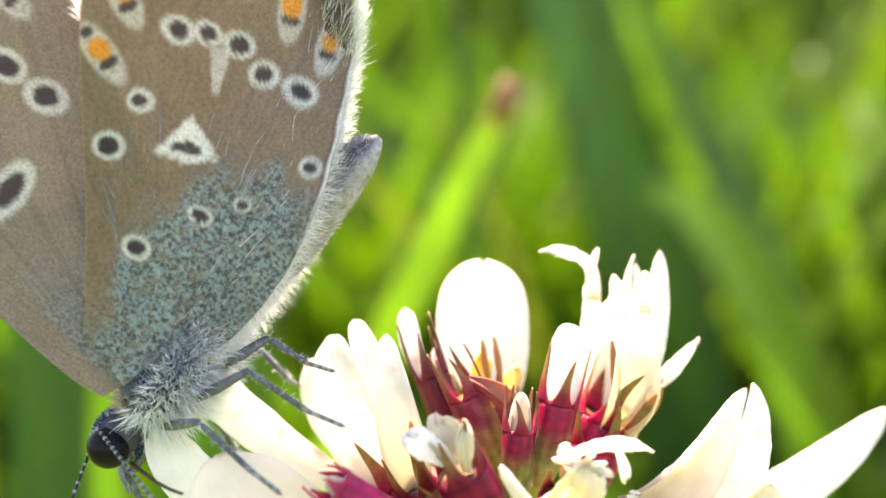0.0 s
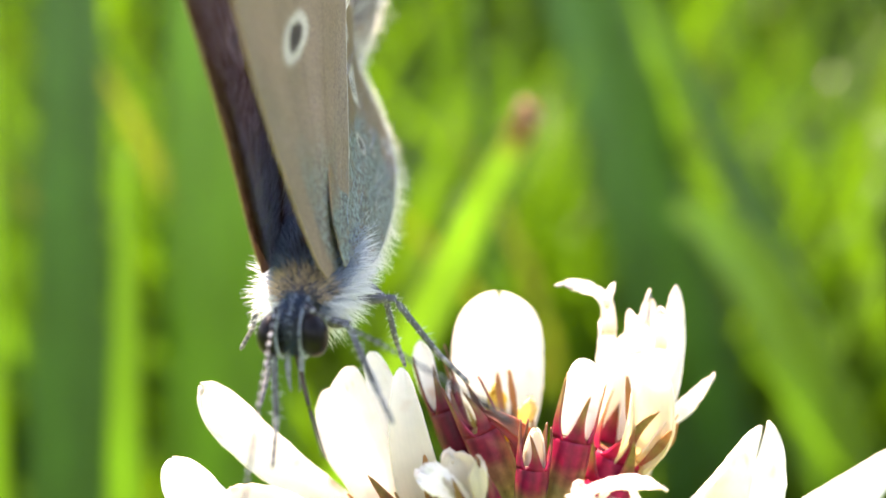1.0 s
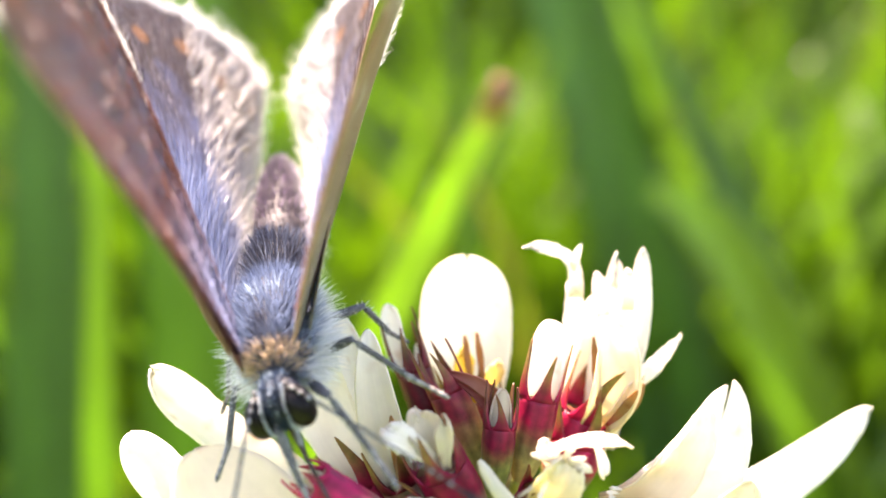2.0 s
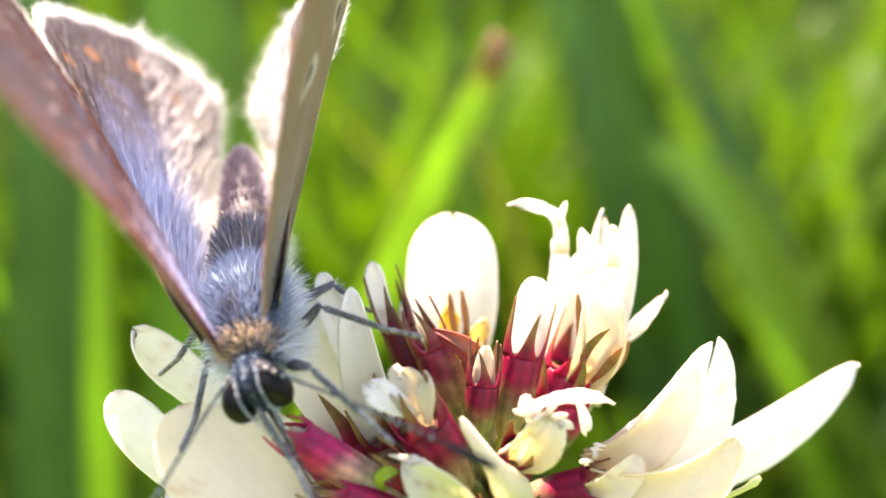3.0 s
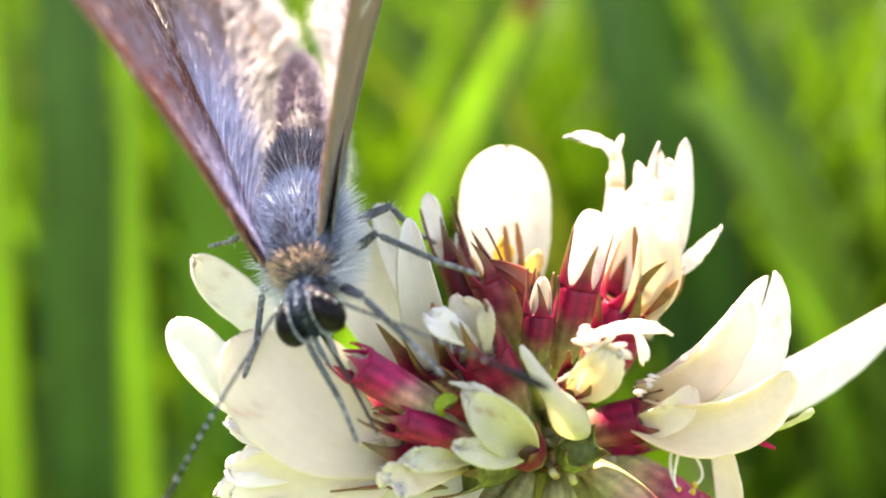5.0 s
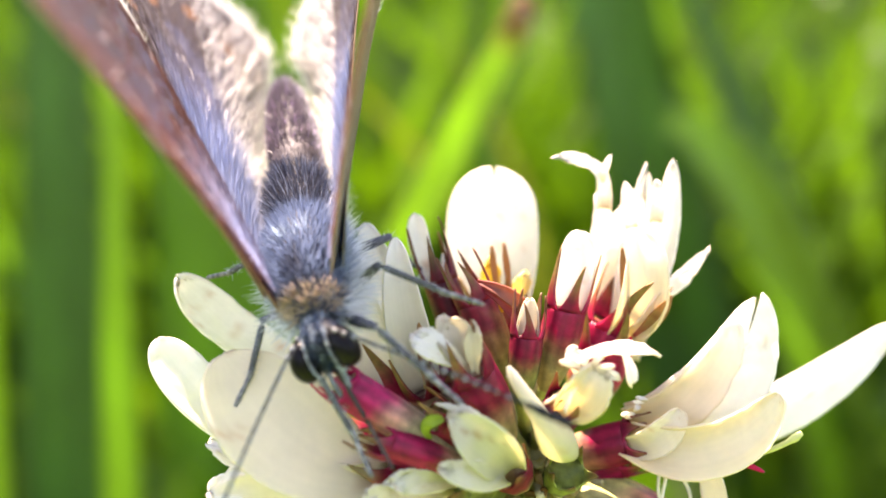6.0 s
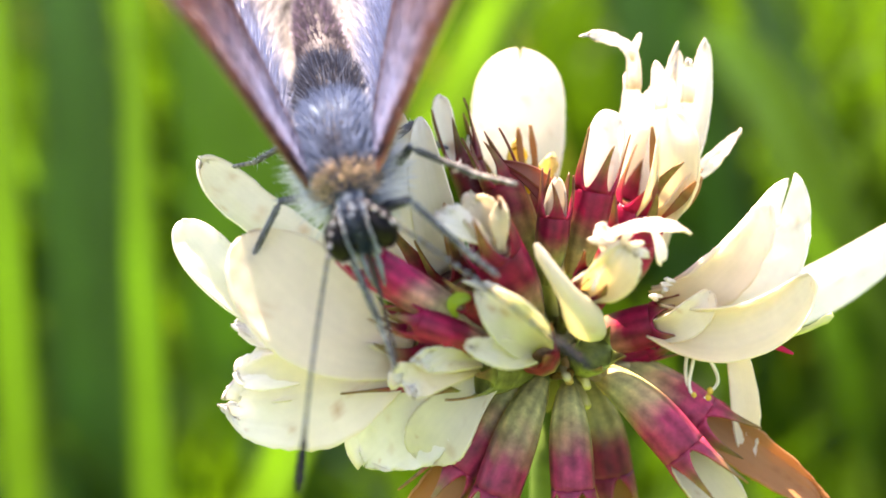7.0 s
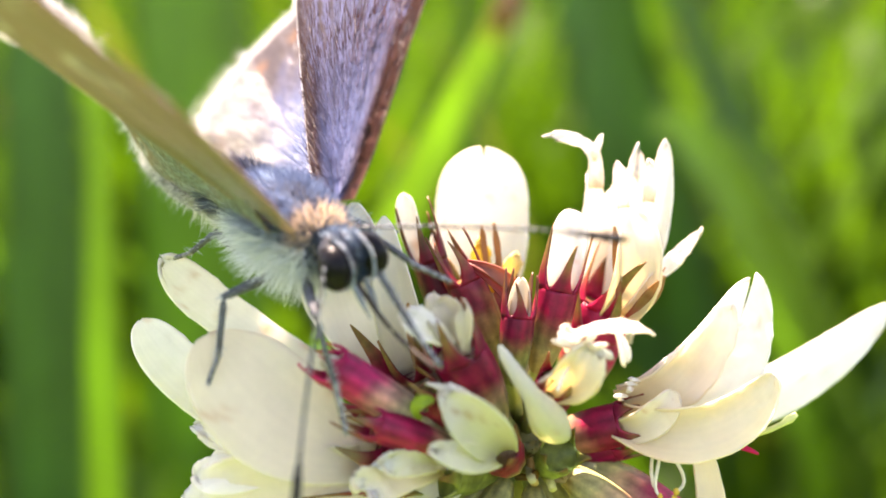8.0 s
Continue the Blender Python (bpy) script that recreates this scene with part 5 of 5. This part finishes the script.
        tube("palp", pp, np.r_[np.linspace(0.07, 0.09, 6), np.linspace(0.08, 0.025, 6)], M_SKIN, head, (0.22, 0.24, 0.28), 8)

    def face_tone(u, rng):
        stripe = ((np.abs(np.abs(u[:, 0]) - 0.41) < 0.06) | ((np.abs(u[:, 0]) < 0.12) & (u[:, 2] > 0.30))) & (rng.random(len(u)) < 0.6)
        return np.where(stripe[:, None], (0.30, 0.38, 0.48), (0.04, 0.065, 0.115)) * rng.uniform(0.7, 1.1, (len(u), 1))

    fur("face_fur", head, np.array((0, 3.45, -0.1)), np.array((0.66, 0.72, 0.74)), 2600, 0.12, 0.26, face_tone, 9, (0, 0.1, 0.2), lambda u: np.abs(u[:, 0]) < 0.50, 0.022)


def antenna():
    """Built along +y, banded black and white with a dark club."""
    q = np.linspace(0, 1, 110)
    path = np.c_[0 * q, 7.1 * q, 0.35 * np.sin(q * 2.2)]
    rad = 0.048 + 0.014 * np.cos(q * 2 * np.pi * 24) + 0.075 * np.clip((q - 0.80) / 0.08, 0, 1) * np.clip((1.015 - q) / 0.05, 0, 1)
    band = np.clip((np.cos(q * 2 * np.pi * 24) - 0.55) * 4, 0, 1) * (q < 0.78)
    cols = np.outer(1 - band, (0.012, 0.012, 0.015)) + np.outer(band, (0.36, 0.38, 0.42))
    return tube("antenna", path, rad, M_SKIN, butterfly, n=8, cols=cols, label="black and white banded antenna")


def proboscis():
    q = np.linspace(0, 1, 24)
    path = np.c_[0 * q, 3.3 * q, -0.3 * np.sin(q * np.pi)]
    return tube("proboscis", path, np.linspace(0.075, 0.045, 24), M_SKIN, butterfly, (0.07, 0.05, 0.04), 8, "thin dark brown sucking tube")


def leg(length, sx):
    """Thigh, shin and banded foot, from the body along +y to the foot, the knee lifted along +z."""
    knots = np.array([(0, 0, 0), (0.06, 0.36 * length, 0.26 * length), (-0.02, 0.74 * length, 0.06 * length), (0, length, 0)])
    seg = [np.linspace(knots[i], knots[i + 1], 10) for i in range(3)]
    path = np.concatenate([seg[0], seg[1][1:], seg[2][1:]])
    q = np.linspace(0, 1, len(path))
    rad = np.interp(q, [0, 0.12, 0.33, 0.36, 0.66, 0.70, 0.97, 1.0], [0.12, 0.17, 0.12, 0.10, 0.09, 0.075, 0.07, 0.03])
    band = 0.5 + 0.5 * np.cos(q * 95)
    pale = np.clip((q - 0.6) / 0.05, 0, 1) * (band > 0.5)
    cols = np.outer(1 - pale, (0.12, 0.125, 0.14)) + np.outer(pale, (0.32, 0.31, 0.30))
    ob = tube("leg", path, rad, M_SKIN, butterfly, n=8, cols=cols, label="thin grey leg with a banded foot")
    rng = np.random.default_rng(int(length * 100) + sx)
    k = rng.integers(0, int(len(path) * 0.7), 260)
    hv, hf, hc = strands(path[k], rng.normal(size=(260, 3)) + [0, 0.6, 0], rng.uniform(0.12, 0.34, 260), np.tile((0.5, 0.52, 0.55), (260, 1)), 0.012, rng)
    tagged(mesh_part("leg_hair", hv, hf, M_HAIR, ob, "fine grey leg hairs", hc, smooth=False), kind="stuff")
    return ob


insect_body()
WINGS = []
for sgn, side_name in ((1, "right"), (-1, "left")):
    WINGS.append((sgn, wing("forewing", FORE_EDGE, FORE_SPOTS, FORE_ORANGE, False, sgn, "forewing, brown above with rusty edge, ringed spots beneath")))
    WINGS.append((sgn, wing("hindwing", HIND_EDGE, HIND_SPOTS, HIND_ORANGE, True, sgn, "hindwing, blue-haired above, ringed spots and orange marks beneath")))
FEELERS = [(1, antenna()), (-1, antenna())]
TONGUE = proboscis()
LEGS = [(sx, kind, leg(ln, sx)) for sx, kind, ln in ((1, "fore", 4.6), (1, "mid", 3.8), (1, "hind", 3.1), (-1, "fore", 4.6), (-1, "mid", 4.7), (-1, "hind", 3.3))]


def body_pose(head, yaw, dive, lean):
    """The butterfly's pose from its head's place (millimetres from the flower's middle). yaw 0 faces -y; dive tips the head down."""
    a, b = radians(yaw), radians(dive)
    fwd = Vector((math.cos(b) * math.sin(a), -math.cos(b) * math.cos(a), -math.sin(b)))
    right = Vector((-math.cos(a), -math.sin(a), 0.0))
    up = right.cross(fwd)
    turn = Matrix((right, fwd, up)).transposed().to_4x4() @ Matrix.Rotation(radians(lean), 4, "Y")
    return Matrix.Translation(HEAD_AT + Vector(head) * MM) @ turn @ Matrix.Translation(Vector((0, -3.45, 0.1)) * MM)


def wing_pose(sgn, lift, sweep, twist):
    turn = Matrix.Rotation(radians(-sgn * lift), 4, "Y") @ Matrix.Rotation(radians(-sgn * sweep), 4, "Z") @ Matrix.Rotation(radians(twist), 4, "X")
    return Matrix.Translation(Vector((1.0 * sgn, 1.4, 0.55)) * MM) @ turn


def aimed(body, root, target):
    """A limb's pose on the body: from its root towards a place over the flower (millimetres), its knee up."""
    goal = body.inverted() @ (HEAD_AT + Vector(target) * MM)
    y = (goal - Vector(root) * MM).normalized()
    x = y.cross(Vector((0, -0.2, 1))).normalized()
    return Matrix.Translation(Vector(root) * MM) @ Matrix((x, y, x.cross(y))).transposed().to_4x4()


# seconds, (head, yaw, dive, lean), (lift, sweep and twist of the right forewing, the left, the right hindwing, the left)
FLIGHT = [
    (0.0, ((-12.38, -3.16, 5.64), -84.6, 50.1, 4), (88, 12, 0, 89, 12, 0, 79, 10, 0, 79, 10, 0)),
    (0.4, ((-12.07, -3.16, 5.33), -84.6, 50.1, 4), (88, 12, 0, 89, 12, 0, 79, 10, 0, 79, 10, 0)),
    (0.5, ((-12.54, -3.8, 6.3), -82.2, 44.3, 1.4), (89.2, 12, -0.6, 87.8, 12, -0.6, 79, 13.2, 0, 79, 13.2, 0)),
    (0.6, ((-10.85, -4.24, 6.3), -55.9, 34.2, 4.8), (88.6, 11.4, -2.8, 88.4, 11.4, -2.8, 79, 7.3, 0, 79, 7.3, 0)),
    (0.7, ((-9.05, -4.68, 9.52), -29.5, 24.2, 8.2), (86, 15, 0, 89.1, 10.7, -4.9, 79, 10, 0, 79, 1.5, 0)),
    (0.8, ((-7.15, -4.94, 10.17), -21.6, 27.5, 5.8), (86.1, 15.6, 0.8, 90.6, 10.7, -1.2, 79, 10, 0, 79, 6.1, 0)),
    (1.0, ((-7.1, -5.48, 10.17), -5.7, 34, 1.1), (83.3, 16.7, 2.4, 93.7, 10.8, 6.3, 75, 10, 0, 97, 15.3, 0)),
    (1.2, ((-6.08, -6.04, 10.44), 2, 25.9, -0), (63.2, 17.9, 3.4, 81, 17, 8.1, 52, 3.1, 0, 74, -1.8, 0)),
    (2.3, ((-6.59, -5.97, 6.08), 12.1, 38.21, 30.21), (101.2, -5.8, 11.1, 51.4, 5.5, 17, 85, 21, 5.1, 49.5, 25.7, 12)),
    (2.5, ((-6.6, -5.97, 5.89), 12.1, 38.21, 30.21), (101.2, -5.8, 11.1, 51.4, 5.5, 17, 85, 21, 5.1, 49.5, 25.7, 12)),
    (3.0, ((-6.65, -5.99, 6.33), 13.9, 33.7, 30.36), (95.5, -5.1, 13.7, 49.1, 15.8, 19.4, 79.6, 20.7, 8, 48.6, 25.3, 11.4)),
    (3.5, ((-6.71, -5.98, 6.29), 13.86, 36.48, 30.19), (91.6, 8, 11.9, 48.8, 21.4, 19.8, 80.7, 26.2, 9, 47.9, 26.1, 11.8)),
    (4.0, ((-6.76, -5.99, 6.09), 11.13, 38.65, 31.43), (89, 21.3, 13, 45, 26.7, 19.5, 83, 27.6, 10, 47.8, 27.2, 12.3)),
    (4.5, ((-6.87, -5.99, 6.13), 11.13, 38.65, 31.43), (89, 21.3, 13, 45, 26.7, 19.5, 83, 27.6, 10, 47.8, 27.2, 12.3)),
    (4.7, ((-6.93, -5.99, 6.4), 11.13, 38.65, 31.43), (89, 21.3, 13, 45, 26.7, 19.5, 83, 27.6, 10, 47.8, 27.2, 12.3)),
    (5.8, ((-6.69, -5.99, 6.42), 11.13, 38.65, 31.43), (89, 21.3, 13, 45, 26.7, 19.5, 83, 27.6, 10, 47.8, 27.2, 12.3)),
    (6.0, ((-6.14, -6.09, 6.02), 16.79, 39.69, 32.42), (90.3, 11.2, 10.7, 48.9, 23.4, 18.5, 82.7, 26.4, 9.7, 51.8, 28.9, 12.5)),
    (6.5, ((-6.01, -6.27, 5.2), 19.51, 45.48, 24.35), (84.1, 6.7, 12.9, 56.1, 19.9, 19.7, 72.3, 28.4, 11, 43.7, 26.5, 14.2)),
    (7.0, ((-5.82, -6.46, 5.98), 16.95, 34.79, 22.78), (80.2, 9.8, 2.8, 56, -1.8, 5.5, 72.3, 28.4, 9, 45.7, 26.5, 10)),
    (7.5, ((-5.78, -6.46, 6.66), 17.29, 33.97, 25.77), (82, 11.3, -4, 54.7, -2.5, 3.4, 74, 27, 9, 46, 26, 10)),
    (7.8, ((-6.07, -6.47, 6.9), 17.74, 27.87, 20.75), (66.3, 13, -2, 62, 0.4, 1, 66, 20, 6, 51.1, 21.2, 17)),
    (7.9, ((-6.16, -6.32, 6.8), 24.92, 23.53, 18.27), (57.6, 9.3, 2, 61.8, 5.2, 3.2, 62.5, 14.8, 4.2, 54, 21.2, 23.1)),
    (8.0, ((-5.28, -6, 7.75), 41.9, 13, 15.2), (50.3, -6, 3.5, 54.4, 12.8, 7.3, 62, 8.8, 0, 49.4, 18.9, 23.7)),
]
FEELER_RIGHT = [(0, (-13.24, -4.00, 4.30)), (0.5, (-13.37, -5.00, 4.97)), (0.8, (-8.64, -8.00, 6.67)), (1.0, (-7.71, -9.00, 6.20)), (1.2, (-6.22, -8.70, 6.10)), (2.5, (-8.16, -8.70, 3.65)), (3.5, (-8.86, -8.70, 3.30)), (4.5, (-9.67, -8.70, 2.26)), (6.0, (-8.15, -8.70, 2.27)), (6.5, (-6.87, -9.00, 2.82)), (7.0, (-6.69, -8.70, 1.93)), (7.5, (-7.50, -9.50, 0.88)), (7.8, (-8.37, -9.00, 1.90)), (8.0, (-5.90, -9.00, 2.92))]
FEELER_LEFT = [(0, (-10.79, -6.00, 4.72)), (0.5, (-11.56, -6.00, 5.27)), (0.8, (-2.57, -8.00, 7.57)), (1.0, (-2.30, -9.00, 8.63)), (1.2, (-1.51, -9.00, 6.51)), (2.5, (-1.08, -8.70, 4.22)), (3.5, (-1.03, -8.70, 4.77)), (4.5, (-1.40, -8.70, 4.97)), (6.0, (0.03, -8.70, 4.59)), (6.5, (0.21, -8.70, 3.21)), (7.0, (0.25, -9.00, 2.59)), (7.5, (0.29, -9.00, 5.33)), (7.8, (-0.08, -8.70, 5.79)), (8.0, (2.22, -8.00, 8.20))]
TONGUE_GOALS = [(0, (-10.45, -5.00, 4.58)), (0.5, (-10.74, -5.00, 4.98)), (0.8, (-5.27, -7.00, 6.73)), (1.0, (-5.76, -8.00, 6.22)), (1.2, (-5.04, -8.00, 7.35)), (2.5, (-4.91, -7.50, 3.38)), (3.5, (-4.71, -7.50, 3.20)), (4.5, (-4.65, -7.50, 2.64)), (6.0, (-4.21, -7.50, 3.10)), (6.5, (-4.40, -7.50, 2.95)), (7.0, (-4.73, -8.00, 2.63)), (7.5, (-4.40, -8.00, 3.97)), (8.0, (-2.92, -7.50, 5.27))]
FEET = {
    ('fore', 1): [(0, (-11.02, -3.00, 4.17)), (0.5, (-11.33, -3.00, 4.06)), (1.0, (-7.54, -7.00, 6.37)), (1.2, (-6.63, -7.00, 7.39)), (2.5, (-5.28, -7.00, 3.53)), (4.5, (-5.32, -7.00, 2.28)), (6.0, (-4.62, -7.20, 2.37)), (7.0, (-4.78, -7.50, 2.32)), (7.5, (-4.74, -7.50, 2.76)), (8.0, (-4.76, -8.00, 2.59))],
    ('fore', -1): [(0, (-8.51, -5.00, 5.06)), (0.5, (-8.45, -5.00, 4.99)), (1.0, (-3.95, -8.00, 7.54)), (1.2, (-4.41, -8.00, 7.64)), (2.5, (-2.83, -7.50, 4.44)), (4.5, (-3.06, -7.50, 4.60)), (6.0, (-2.22, -7.50, 4.65)), (7.0, (-2.57, -7.50, 5.08)), (7.5, (-2.40, -7.50, 4.78)), (8.0, (-2.34, -7.50, 4.83))],
    ('mid', 1): [(0, (-9.36, -1.00, 4.70)), (0.5, (-9.65, -1.00, 4.59)), (1.0, (-8.08, -5.00, 8.26)), (1.2, (-7.48, -5.50, 6.73)), (2.5, (-8.56, -5.50, 4.50)), (4.5, (-8.77, -5.50, 4.04)), (6.0, (-8.66, -5.50, 4.09)), (7.0, (-9.62, -5.50, 4.08)), (7.5, (-9.51, -5.50, 3.83)), (8.0, (-9.39, -6.00, 3.43))],
    ('mid', -1): [(0, (-5.52, -5.00, 6.26)), (0.5, (-5.52, -5.00, 6.31)), (1.0, (-0.75, -5.50, 7.54)), (1.2, (-2.49, -6.00, 7.49)), (2.5, (-2.20, -6.00, 7.07)), (4.5, (-2.25, -6.00, 7.12)), (6.0, (-2.17, -6.00, 7.15)), (7.0, (-2.29, -6.00, 6.99)), (7.5, (-2.29, -6.00, 7.12)), (8.0, (-2.36, -6.00, 7.08))],
    ('hind', 1): [(0, (-6.92, 0.00, 6.13)), (0.5, (-6.99, 0.00, 6.06)), (1.0, (-9.93, -2.00, 8.41)), (1.2, (-8.80, -2.00, 8.16)), (2.5, (-9.66, -2.00, 5.15)), (4.5, (-10.41, -2.00, 7.14)), (6.0, (-10.44, -2.00, 7.11)), (7.0, (-10.44, -2.00, 6.90)), (7.5, (-11.23, -2.00, 7.12)), (8.0, (-10.65, -2.00, 7.10))],
    ('hind', -1): [(0, (-3.91, -2.00, 7.15)), (0.5, (-3.88, -2.00, 7.20)), (1.0, (-3.92, -2.00, 7.73)), (1.2, (-4.08, -2.00, 9.06)), (2.5, (-3.87, -1.00, 7.32)), (4.5, (-3.87, -1.00, 7.36)), (6.0, (-3.97, -1.00, 7.27)), (7.0, (-3.95, -1.00, 7.30)), (7.5, (-3.94, -1.00, 7.35)), (8.0, (-3.79, -1.00, 7.88))],
}


def wing_angles(sgn, name, w):
    k = (6 if name.startswith("hind") else 0) + (0 if sgn > 0 else 3)
    return w[k:k + 3]


def motions():
    # two florets stand higher until the insect settles on the head
    for ob, lift in ((PRESSED_UP, 5.0), (PRESSED_LOW, 2.7)):
        at = ob.location / MM
        walk(ob, [(t, pose(at.x * MM, at.y * MM, at.z * MM, 0, lift * k, 0)) for t, k in ((0, 1), (1.2, 1), (2.0, 0.1), (2.3, 0), (8, 0))])
    walk(butterfly, [(t, body_pose(*p)) for t, p, _ in FLIGHT])
    for sgn, ob in WINGS:
        walk(ob, [(t, wing_pose(sgn, *wing_angles(sgn, ob.name, w))) for t, _, w in FLIGHT])
    poses = [(t, body_pose(*p)) for t, p, _ in FLIGHT]

    def body_at(t):
        k = min(range(len(poses)), key=lambda i: abs(poses[i][0] - t))
        return poses[k][1]

    for (sgn, ob), goals in zip(FEELERS, (FEELER_RIGHT, FEELER_LEFT)):
        walk(ob, [(t, aimed(body_at(t), (0.42 * sgn, 3.6, 0.66), g)) for t, g in goals])
    walk(TONGUE, [(t, aimed(body_at(t), (0, 3.95, -0.6), g)) for t, g in TONGUE_GOALS])
    roots = {"fore": (0.55, 2.3, -1.0), "mid": (0.75, 1.0, -1.25), "hind": (0.8, -0.3, -1.25)}
    for sx, kind, ob in LEGS:
        r = roots[kind]
        walk(ob, [(t, aimed(body_at(t), (r[0] * sx, r[1], r[2]), g)) for t, g in FEET[kind, sx]])


motions()
